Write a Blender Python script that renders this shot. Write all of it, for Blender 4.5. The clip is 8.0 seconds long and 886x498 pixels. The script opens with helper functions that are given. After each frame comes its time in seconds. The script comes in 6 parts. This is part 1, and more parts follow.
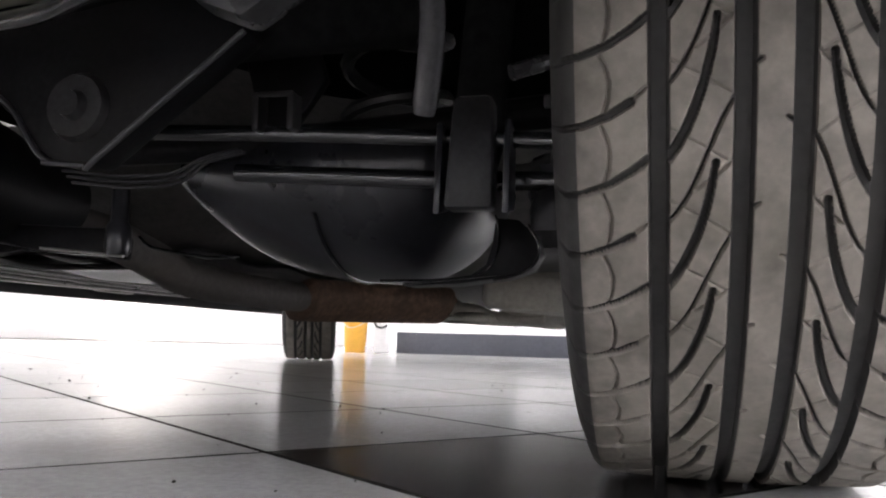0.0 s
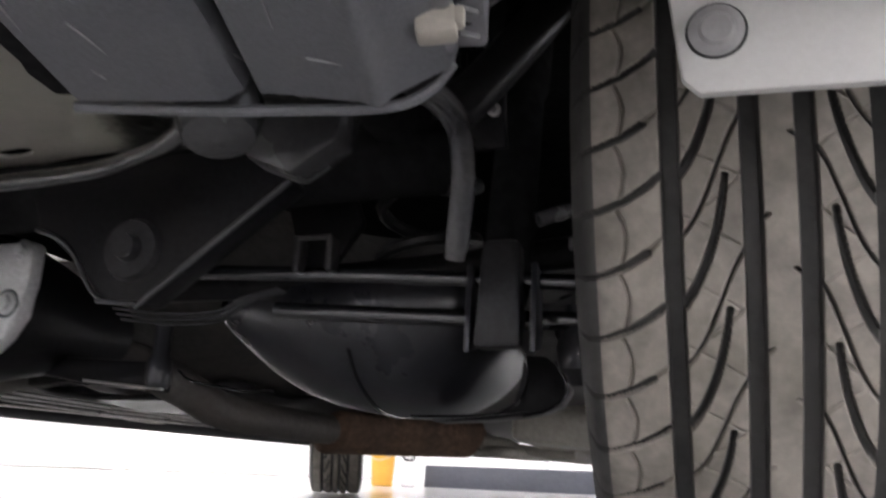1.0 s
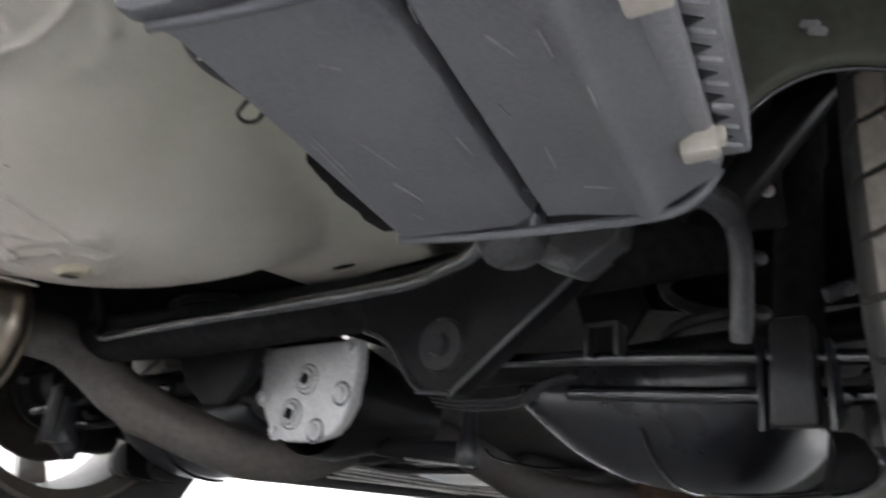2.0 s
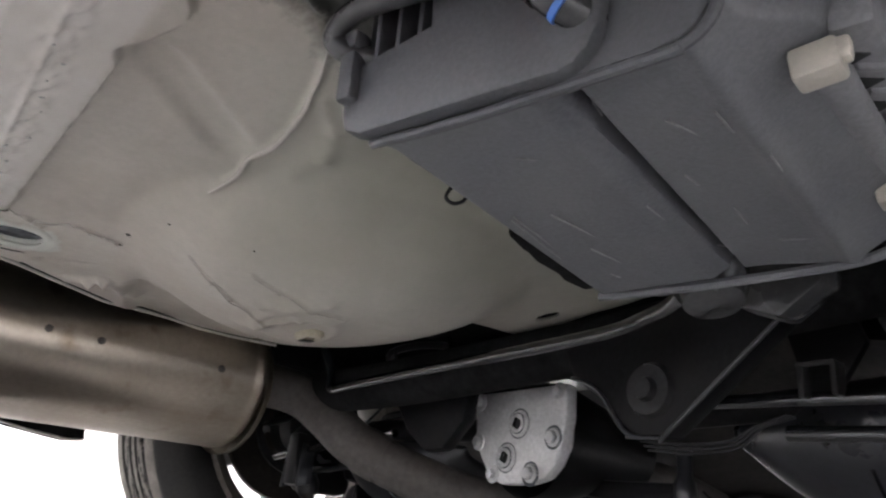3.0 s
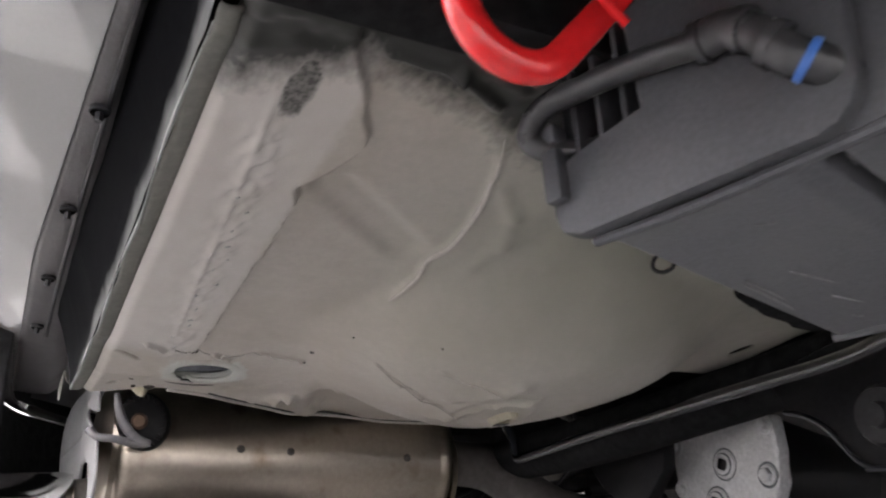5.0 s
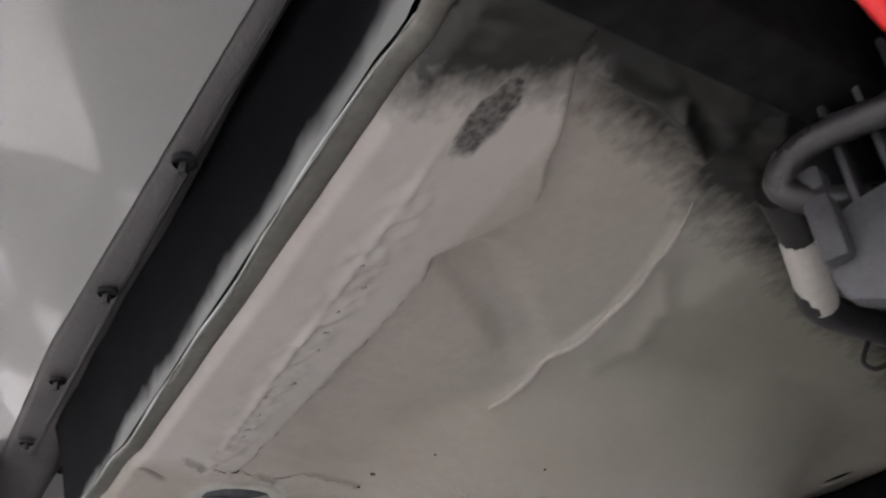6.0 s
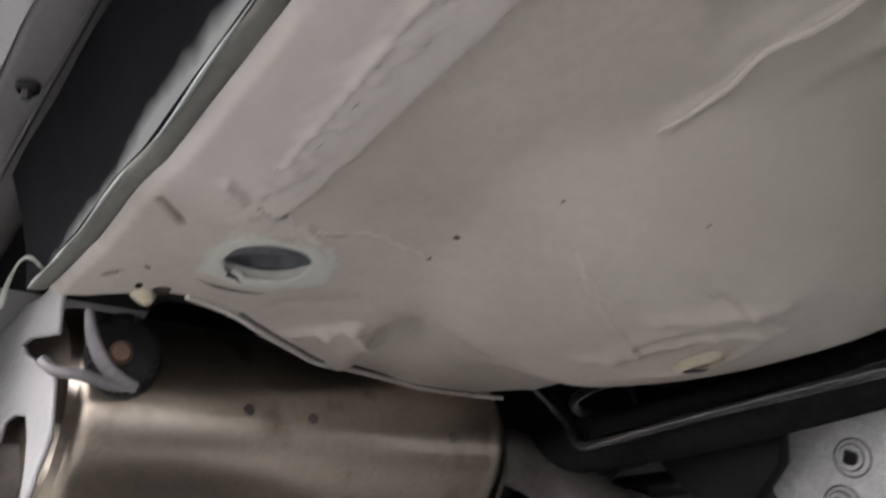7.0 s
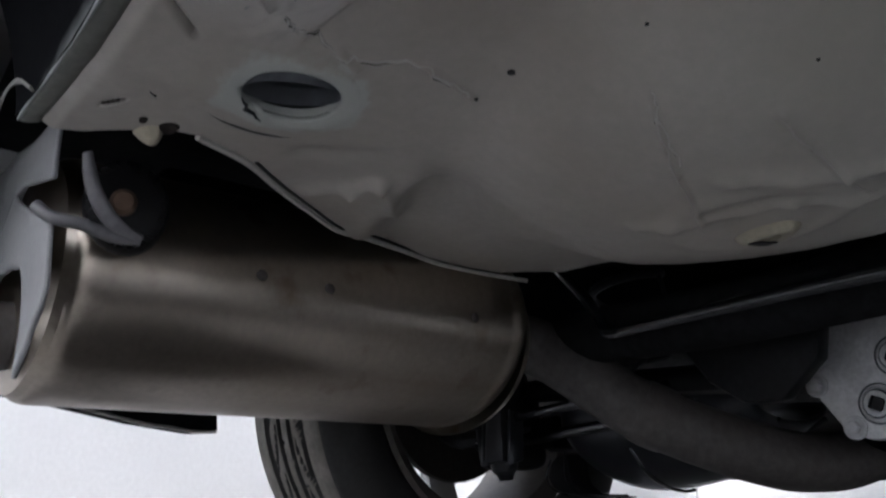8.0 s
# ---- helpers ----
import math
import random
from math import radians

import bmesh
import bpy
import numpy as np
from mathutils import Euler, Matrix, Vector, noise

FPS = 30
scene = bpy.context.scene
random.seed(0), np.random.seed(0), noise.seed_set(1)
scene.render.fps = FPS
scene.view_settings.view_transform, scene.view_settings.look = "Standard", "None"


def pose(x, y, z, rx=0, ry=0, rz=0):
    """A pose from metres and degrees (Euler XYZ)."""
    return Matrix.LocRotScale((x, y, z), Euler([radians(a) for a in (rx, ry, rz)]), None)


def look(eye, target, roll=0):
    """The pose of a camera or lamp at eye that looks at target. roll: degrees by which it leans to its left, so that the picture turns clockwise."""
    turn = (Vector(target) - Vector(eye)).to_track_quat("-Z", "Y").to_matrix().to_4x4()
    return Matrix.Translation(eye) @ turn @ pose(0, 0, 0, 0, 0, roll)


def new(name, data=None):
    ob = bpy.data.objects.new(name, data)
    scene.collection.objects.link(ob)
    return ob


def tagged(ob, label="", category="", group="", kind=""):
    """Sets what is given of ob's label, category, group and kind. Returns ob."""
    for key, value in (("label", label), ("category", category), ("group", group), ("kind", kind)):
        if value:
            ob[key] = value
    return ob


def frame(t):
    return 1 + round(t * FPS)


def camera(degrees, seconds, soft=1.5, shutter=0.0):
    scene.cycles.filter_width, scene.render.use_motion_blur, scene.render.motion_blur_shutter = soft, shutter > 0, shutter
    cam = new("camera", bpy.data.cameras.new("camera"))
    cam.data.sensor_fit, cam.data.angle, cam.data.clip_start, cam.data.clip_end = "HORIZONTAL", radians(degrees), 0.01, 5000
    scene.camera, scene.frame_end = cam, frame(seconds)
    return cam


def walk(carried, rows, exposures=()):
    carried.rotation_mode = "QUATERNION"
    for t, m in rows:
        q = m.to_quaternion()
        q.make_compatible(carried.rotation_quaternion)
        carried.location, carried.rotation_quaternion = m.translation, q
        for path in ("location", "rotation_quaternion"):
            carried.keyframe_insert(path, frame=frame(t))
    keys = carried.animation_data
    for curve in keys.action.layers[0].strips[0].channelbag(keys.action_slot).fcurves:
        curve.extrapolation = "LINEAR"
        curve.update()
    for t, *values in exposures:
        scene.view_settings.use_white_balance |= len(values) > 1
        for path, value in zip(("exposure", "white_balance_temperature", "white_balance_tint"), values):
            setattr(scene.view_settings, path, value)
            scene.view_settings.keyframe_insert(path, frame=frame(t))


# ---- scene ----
cam = camera(56.8, 8.0, soft=2.1, shutter=0.4)
PATH = [
    (0, (0.699, -0.684, 0.1), (0.187, 1.237, 0.319), 1.5),
    (0.5, (0.695, -0.687, 0.104), (0.212, 1.239, 0.347), 1.5),
    (1, (0.706, -0.712, 0.103), (0.132, 1.131, 0.627), 2.2),
    (1.5, (0.712, -0.734, 0.103), (-0.115, 0.992, 0.682), 2.9),
    (2, (0.728, -0.767, 0.108), (-0.431, 0.732, 0.75), 3.6),
    (2.2, (0.735, -0.775, 0.109), (-0.524, 0.628, 0.775), 4.1),
    (3.3, (0.761, -0.804, 0.116), (-0.776, 0.278, 0.798), 3.9),
    (3.5, (0.764, -0.805, 0.122), (-0.798, 0.24, 0.805), 3.1),
    (4, (0.779, -0.817, 0.137), (-0.837, 0.126, 0.845), -0.3),
    (4.2, (0.783, -0.819, 0.146), (-0.844, 0.101, 0.859), -1.9),
    (5.3, (0.671, -0.854, 0.154), (-0.914, 0.047, 0.977), -4.4),
    (5.5, (0.64, -0.866, 0.163), (-0.895, 0.032, 1.077), -4.6),
    (6, (0.588, -0.883, 0.171), (-0.835, 0.057, 1.216), -4.4),
    (6.5, (0.488, -0.884, 0.169), (-0.866, 0.216, 1.148), -4.6),
    (7, (0.376, -0.88, 0.156), (-1.043, 0.276, 0.962), -3.3),
    (7.2, (0.334, -0.868, 0.158), (-1.11, 0.284, 0.926), -3.2),
    (7.5, (0.316, -0.864, 0.155), (-1.139, 0.309, 0.867), -2.8),
    (8, (0.311, -0.858, 0.149), (-1.18, 0.339, 0.736), -0.9),
]
EXPOSURES = [
    (0.0, 3.15, 6800, 15), (0.5, 2.95, 6800, 15), (1.0, 3.4, 6800, 15), (1.5, 3.5, 6700, 12), (2.2, 3.98, 6600, 10), (3.5, 3.26, 6800, 15), (4.2, 3.45, 6800, 15),
    (5.5, 3.36, 6900, 16), (6.5, 3.34, 6800, 15), (7.0, 3.5, 6800, 14), (7.5, 3.1, 6600, 14), (8.0, 2.10, 6100, 12),
]
walk(cam, [(t, look(eye, target, roll)) for t, eye, target, roll in PATH], EXPOSURES)


# ---- world, sun ----
world = bpy.data.worlds.new("sky_world")
scene.world = world
world.use_nodes = True
wn = world.node_tree.nodes
sky = wn.new("ShaderNodeTexSky")
sky.sky_type = "NISHITA"
sky.sun_disc = False
sky.sun_elevation = radians(58)
sky.sun_rotation = radians(174)
sky.dust_density = 4.0
wn["Background"].inputs["Strength"].default_value = 0.15
haze = wn.new("ShaderNodeHueSaturation")
haze.inputs["Saturation"].default_value = 0.3
world.node_tree.links.new(sky.outputs["Color"], haze.inputs["Color"])
world.node_tree.links.new(haze.outputs["Color"], wn["Background"].inputs["Color"])
sun_data = bpy.data.lights.new("sun", "SUN")
sun_data.energy, sun_data.angle, sun_data.color = 0.7, radians(16), (1.0, 0.97, 0.93)
sun = new("sun", sun_data)
sun.matrix_world = look((0.5, -5.0, 8.0), (0, 0, 0))


# ---- materials ----
def surface(name, base, rough=0.5, metal=0.0, tint=0.12, grain=(60.0, 7.0), bump=0.15, coat=0.0, second=None, second_amount=0.5, spec=0.5):
    """A procedural material: a fine and a coarse variation of colour, uneven gloss, and fine relief."""
    m = bpy.data.materials.new(name)
    m.use_nodes = True
    n, l = m.node_tree.nodes, m.node_tree.links
    b = n["Principled BSDF"]
    co = n.new("ShaderNodeTexCoord")
    fine, coarse = n.new("ShaderNodeTexNoise"), n.new("ShaderNodeTexNoise")
    for node, size, detail in ((fine, grain[0], 6.0), (coarse, grain[1], 8.0)):
        node.inputs["Scale"].default_value, node.inputs["Detail"].default_value = size, detail
        node.inputs["Roughness"].default_value = 0.62
        l.new(co.outputs["Object"], node.inputs["Vector"])
    ramp = n.new("ShaderNodeValToRGB")
    ramp.color_ramp.elements[0].position, ramp.color_ramp.elements[1].position = 0.36, 0.66
    dark = [c * (1 - tint) for c in base]
    light = [min(1.0, c * (1 + tint)) for c in base]
    ramp.color_ramp.elements[0].color, ramp.color_ramp.elements[1].color = (*dark, 1), (*light, 1)
    l.new(fine.outputs["Fac"], ramp.inputs["Fac"])
    mix = n.new("ShaderNodeMix")
    mix.data_type = "RGBA"
    ramp2 = n.new("ShaderNodeValToRGB")
    ramp2.color_ramp.elements[0].position, ramp2.color_ramp.elements[1].position = 0.45, 0.68
    ramp2.color_ramp.elements[0].color = (0, 0, 0, 1)
    ramp2.color_ramp.elements[1].color = (second_amount,) * 3 + (1,)
    l.new(coarse.outputs["Fac"], ramp2.inputs["Fac"])
    l.new(ramp2.outputs["Color"], mix.inputs["Factor"])
    l.new(ramp.outputs["Color"], mix.inputs[6])
    other = second or [c * (1 - 1.6 * tint) for c in base]
    mix.inputs[7].default_value = (*other, 1)
    l.new(mix.outputs[2], b.inputs["Base Color"])
    gloss = n.new("ShaderNodeMapRange")
    gloss.inputs["To Min"].default_value, gloss.inputs["To Max"].default_value = max(0.02, rough - 0.10), min(1.0, rough + 0.10)
    l.new(coarse.outputs["Fac"], gloss.inputs["Value"])
    l.new(gloss.outputs["Result"], b.inputs["Roughness"])
    b.inputs["Metallic"].default_value, b.inputs["Coat Weight"].default_value = metal, coat
    b.inputs["Specular IOR Level"].default_value = spec
    bumpy = n.new("ShaderNodeBump")
    bumpy.inputs["Strength"].default_value, bumpy.inputs["Distance"].default_value = bump, 0.002
    l.new(fine.outputs["Fac"], bumpy.inputs["Height"])
    l.new(bumpy.outputs["Normal"], b.inputs["Normal"])
    return m


def math_node(nodes, links, op, a, b=None, c=None, clamp=False):
    node = nodes.new("ShaderNodeMath")
    node.operation, node.use_clamp = op, clamp
    for k, v in enumerate((a, b, c)):
        if v is None:
            continue
        if isinstance(v, (int, float)):
            node.inputs[k].default_value = v
        else:
            links.new(v, node.inputs[k])
    return node.outputs[0]


def underseal_paint():
    """Beige paint of the luggage floor, with black underseal sprayed over its edge and a smudge on the rail."""
    m = surface("beige_underbody_paint", (0.47, 0.435, 0.39), 0.42, tint=0.05, grain=(150.0, 5.0), bump=0.07, coat=0.12,
                second=(0.375, 0.33, 0.275), second_amount=0.75)
    n, l = m.node_tree.nodes, m.node_tree.links
    b = n["Principled BSDF"]
    co = n.new("ShaderNodeTexCoord")
    xyz = n.new("ShaderNodeSeparateXYZ")
    l.new(co.outputs["Object"], xyz.inputs[0])
    x, y = xyz.outputs["X"], xyz.outputs["Y"]
    rag, broad = n.new("ShaderNodeTexNoise"), n.new("ShaderNodeTexNoise")
    rag.inputs["Scale"].default_value, rag.inputs["Detail"].default_value = 210.0, 6.0
    broad.inputs["Scale"].default_value, broad.inputs["Detail"].default_value = 28.0, 4.0
    stretch = n.new("ShaderNodeMapping")
    stretch.inputs["Rotation"].default_value = (0, 0, radians(25))
    stretch.inputs["Scale"].default_value = (0.6, 1.0, 1.0)
    l.new(co.outputs["Object"], stretch.inputs["Vector"])
    l.new(stretch.outputs["Vector"], rag.inputs["Vector"])
    l.new(co.outputs["Object"], broad.inputs["Vector"])
    off = math_node(n, l, "MULTIPLY", math_node(n, l, "SUBTRACT", rag.outputs["Fac"], 0.5), 0.026)
    wide = math_node(n, l, "MULTIPLY", math_node(n, l, "SUBTRACT", broad.outputs["Fac"], 0.5), 0.036)
    f = math_node(n, l, "ADD", math_node(n, l, "ADD", x, -0.198), math_node(n, l, "MULTIPLY", y, 0.33))
    f = math_node(n, l, "ADD", f, math_node(n, l, "MULTIPLY", math_node(n, l, "MAXIMUM", math_node(n, l, "SUBTRACT", -0.715, y), 0.0), 0.9))
    f = math_node(n, l, "ADD", math_node(n, l, "ADD", f, off), wide)
    sprayed = math_node(n, l, "MULTIPLY", math_node(n, l, "ADD", f, 0.0205), 34.0, clamp=True)
    dx = math_node(n, l, "MULTIPLY", math_node(n, l, "ADD", x, -0.402), 1 / 0.026)
    dy = math_node(n, l, "MULTIPLY", math_node(n, l, "ADD", y, 0.7345), 1 / 0.0078)
    d = math_node(n, l, "ADD", math_node(n, l, "MULTIPLY", dx, dx), math_node(n, l, "MULTIPLY", dy, dy))
    d = math_node(n, l, "ADD", d, math_node(n, l, "MULTIPLY", off, 45.0))
    smudge = math_node(n, l, "MULTIPLY", math_node(n, l, "SUBTRACT", 1.1, d), 2.0, clamp=True)
    # paint turning grey-green over the bowl, and a darker olive beside the canister
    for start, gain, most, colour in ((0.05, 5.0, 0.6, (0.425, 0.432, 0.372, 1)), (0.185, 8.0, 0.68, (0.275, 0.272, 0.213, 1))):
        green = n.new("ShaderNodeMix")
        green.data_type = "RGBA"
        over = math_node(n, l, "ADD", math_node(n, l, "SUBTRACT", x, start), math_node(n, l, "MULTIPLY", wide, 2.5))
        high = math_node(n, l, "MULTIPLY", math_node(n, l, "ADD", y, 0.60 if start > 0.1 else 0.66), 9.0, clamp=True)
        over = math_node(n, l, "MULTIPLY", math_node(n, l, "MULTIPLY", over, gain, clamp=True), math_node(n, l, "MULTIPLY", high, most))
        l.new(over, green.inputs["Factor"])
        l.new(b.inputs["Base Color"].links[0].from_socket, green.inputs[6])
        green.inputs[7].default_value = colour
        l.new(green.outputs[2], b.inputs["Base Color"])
    # pale sealer brushed along the rear rail
    rail = math_node(n, l, "SUBTRACT", math_node(n, l, "ADD", -0.7005, math_node(n, l, "MULTIPLY", off, 0.25)), y)
    rail = math_node(n, l, "MULTIPLY", rail, 160.0, clamp=True)
    span = math_node(n, l, "MULTIPLY", math_node(n, l, "SUBTRACT", x, 0.0), 22.0, clamp=True)
    rail = math_node(n, l, "MULTIPLY", math_node(n, l, "MULTIPLY", rail, span), math_node(n, l, "ADD", 0.35, math_node(n, l, "MULTIPLY", broad.outputs["Fac"], 0.8)))
    cream = n.new("ShaderNodeMix")
    cream.data_type = "RGBA"
    l.new(rail, cream.inputs["Factor"])
    l.new(b.inputs["Base Color"].links[0].from_socket, cream.inputs[6])
    cream.inputs[7].default_value = (0.57, 0.54, 0.515, 1)
    l.new(cream.outputs[2], b.inputs["Base Color"])
    # brushed pale sealer round the drain hole
    hx = math_node(n, l, "ADD", x, 0.029)
    hy = math_node(n, l, "MULTIPLY", math_node(n, l, "ADD", y, 0.682), 1 / 1.08)
    hd = math_node(n, l, "SQRT", math_node(n, l, "ADD", math_node(n, l, "MULTIPLY", hx, hx), math_node(n, l, "MULTIPLY", hy, hy)))
    ring = math_node(n, l, "SUBTRACT", math_node(n, l, "ADD", 0.0375, wide), math_node(n, l, "ADD", hd, math_node(n, l, "MULTIPLY", off, 0.4)))
    ring = math_node(n, l, "MULTIPLY", math_node(n, l, "MULTIPLY", ring, 220.0, clamp=True), 0.85)
    pale = n.new("ShaderNodeMix")
    pale.data_type = "RGBA"
    l.new(ring, pale.inputs["Factor"])
    l.new(b.inputs["Base Color"].links[0].from_socket, pale.inputs[6])
    pale.inputs[7].default_value = (0.53, 0.55, 0.51, 1)
    l.new(pale.outputs[2], b.inputs["Base Color"])
    # black in the gap beside the canister
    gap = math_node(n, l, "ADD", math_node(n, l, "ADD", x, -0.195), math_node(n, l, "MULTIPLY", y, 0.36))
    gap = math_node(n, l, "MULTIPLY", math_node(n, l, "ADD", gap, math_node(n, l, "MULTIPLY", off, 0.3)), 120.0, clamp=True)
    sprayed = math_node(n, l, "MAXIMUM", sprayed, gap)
    grains = n.new("ShaderNodeTexNoise")
    grains.inputs["Scale"].default_value, grains.inputs["Detail"].default_value = 300.0, 5.0
    l.new(co.outputs["Object"], grains.inputs["Vector"])
    speck = math_node(n, l, "MULTIPLY", math_node(n, l, "SUBTRACT", grains.outputs["Fac"], 0.38), 3.5, clamp=True)
    smudge = math_node(n, l, "MULTIPLY", math_node(n, l, "MULTIPLY", smudge, 0.6, clamp=True), math_node(n, l, "ADD", math_node(n, l, "MULTIPLY", speck, 0.45), 0.85))
    mask = math_node(n, l, "MAXIMUM", sprayed, math_node(n, l, "MULTIPLY", smudge, 1.3, clamp=True))
    mix = n.new("ShaderNodeMix")
    mix.data_type = "RGBA"
    old = b.inputs["Base Color"].links[0].from_socket
    l.new(mask, mix.inputs["Factor"])
    l.new(old, mix.inputs[6])
    mix.inputs[7].default_value = (0.022, 0.023, 0.02, 1)
    l.new(mix.outputs[2], b.inputs["Base Color"])
    return m


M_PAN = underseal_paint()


def overspray_paint():
    m = surface("black_panel_with_overspray", (0.0035, 0.0037, 0.0048), 0.85, tint=0.2, grain=(160, 12), bump=0.1, spec=0.03)
    n, l = m.node_tree.nodes, m.node_tree.links
    b = n["Principled BSDF"]
    co, xyz = n.new("ShaderNodeTexCoord"), n.new("ShaderNodeSeparateXYZ")
    l.new(co.outputs["Object"], xyz.inputs[0])
    rag = n.new("ShaderNodeTexNoise")
    rag.inputs["Scale"].default_value, rag.inputs["Detail"].default_value = 30.0, 3.0
    l.new(co.outputs["Object"], rag.inputs["Vector"])
    high = math_node(n, l, "SUBTRACT", xyz.outputs["Z"], math_node(n, l, "MULTIPLY", xyz.outputs["X"], 0.075))
    edge = math_node(n, l, "ADD", math_node(n, l, "MULTIPLY", math_node(n, l, "SUBTRACT", rag.outputs["Fac"], 0.5), 0.020), 0.3630)
    pale = math_node(n, l, "MULTIPLY", math_node(n, l, "SUBTRACT", edge, high), 90.0, clamp=True)
    mix = n.new("ShaderNodeMix")
    mix.data_type = "RGBA"
    l.new(pale, mix.inputs["Factor"])
    l.new(b.inputs["Base Color"].links[0].from_socket, mix.inputs[6])
    mix.inputs[7].default_value = (0.14, 0.145, 0.143, 1)
    l.new(mix.outputs[2], b.inputs["Base Color"])
    return m


M_OVERSPRAY = overspray_paint()
M_SEALER = surface("seam_sealer", (0.56, 0.54, 0.50), 0.55, tint=0.06, grain=(300, 20), bump=0.3)
M_BEADING = surface("brushed_sealer", (0.50, 0.475, 0.44), 0.5, tint=0.06, grain=(240, 20), bump=0.25)
M_OLD_PAINT = surface("grey_green_paint", (0.30, 0.32, 0.31), 0.5, tint=0.08, grain=(200, 20), bump=0.2)
M_FLANGE = surface("dull_olive_paint", (0.165, 0.165, 0.145), 0.6, tint=0.15, grain=(160, 12), bump=0.3)
# grey paint darkened for the shade inside the hole and round plugs
M_COLLAR = surface("shaded_grey_paint", (0.105, 0.113, 0.125), 0.45, tint=0.2, grain=(160, 14), bump=0.2)
M_HOOK = surface("dull_hanger_steel", (0.135, 0.13, 0.135), 0.45, tint=0.15, grain=(160, 20), bump=0.15)
M_SOOT = surface("rust_black_hole", (0.02, 0.012, 0.009), 0.8, tint=0.3, grain=(160, 30), bump=0.3)
M_WAXED = surface("waxed_black_panel", (0.028, 0.030, 0.024), 0.5, tint=0.3, grain=(120, 14), bump=0.3, second=(0.05, 0.05, 0.042), second_amount=0.5)
M_ROD = surface("glossy_black_rod", (0.018, 0.019, 0.022), 0.16, tint=0.15, grain=(160, 10), bump=0.004, coat=0.8)
# near-black painted as the shade in holes and gaps, also for cracks
M_HOLE = surface("dark_opening", (0.012, 0.013, 0.015), 0.6, tint=0.2, grain=(150, 20), bump=0.1)
M_WAX = surface("yellowed_wax", (0.44, 0.40, 0.30), 0.5, tint=0.12, grain=(260, 40), bump=0.4)
M_PLASTIC = surface("dark_grey_plastic", (0.122, 0.126, 0.138), 0.46, tint=0.15, grain=(420, 9), bump=0.12, second=(0.175, 0.176, 0.182), second_amount=0.55, spec=0.5)
# canister plastic in a darker copy, with the lid's shade put into it
M_LID = surface("shaded_grey_plastic", (0.068, 0.070, 0.078), 0.5, tint=0.15, grain=(420, 9), bump=0.12, second=(0.09, 0.091, 0.097), second_amount=0.45, spec=0.35)
M_PLASTIC_PALE = surface("scuffed_grey_plastic", (0.21, 0.21, 0.225), 0.5, tint=0.12, grain=(300, 30), bump=0.15)
M_SCUFF = surface("lightly_scuffed_plastic", (0.25, 0.25, 0.255), 0.55, tint=0.2, grain=(400, 60), bump=0.2)
M_CHASSIS = surface("black_chassis_paint", (0.027, 0.027, 0.030), 0.36, tint=0.25, grain=(180, 12), bump=0.12, second=(0.032, 0.029, 0.026), second_amount=0.5, spec=0.28)
M_BEAM = surface("matt_black_steel", (0.0105, 0.0105, 0.012), 0.40, tint=0.25, grain=(180, 12), bump=0.12, second=(0.016, 0.014, 0.013), second_amount=0.5, spec=0.11)
M_ARM = surface("glossy_black_steel", (0.022, 0.023, 0.028), 0.30, tint=0.2, grain=(120, 6), bump=0.012, coat=0.12, second=(0.03, 0.03, 0.03), second_amount=0.35)
# near-black painted as unlit cavity, also used on dark parts
M_VOID = surface("void_black", (0.016, 0.016, 0.017), 0.9, tint=0.3, grain=(90, 10), bump=0.3, spec=0.05)
M_FLOORPAN = surface("grey_floor_undercoat", (0.05, 0.048, 0.045), 0.7, tint=0.25, grain=(80, 5), bump=0.4, second=(0.10, 0.09, 0.08), second_amount=0.5)
M_HOSE = surface("shiny_rubber_hose", (0.085, 0.085, 0.09), 0.24, tint=0.12, grain=(220, 12), bump=0.06, coat=0.3)
M_RUBBER = surface("black_rubber", (0.048, 0.048, 0.051), 0.27, tint=0.15, grain=(220, 12), bump=0.12)
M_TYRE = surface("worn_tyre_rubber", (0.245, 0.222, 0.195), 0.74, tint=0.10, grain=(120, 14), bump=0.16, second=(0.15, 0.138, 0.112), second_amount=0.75)
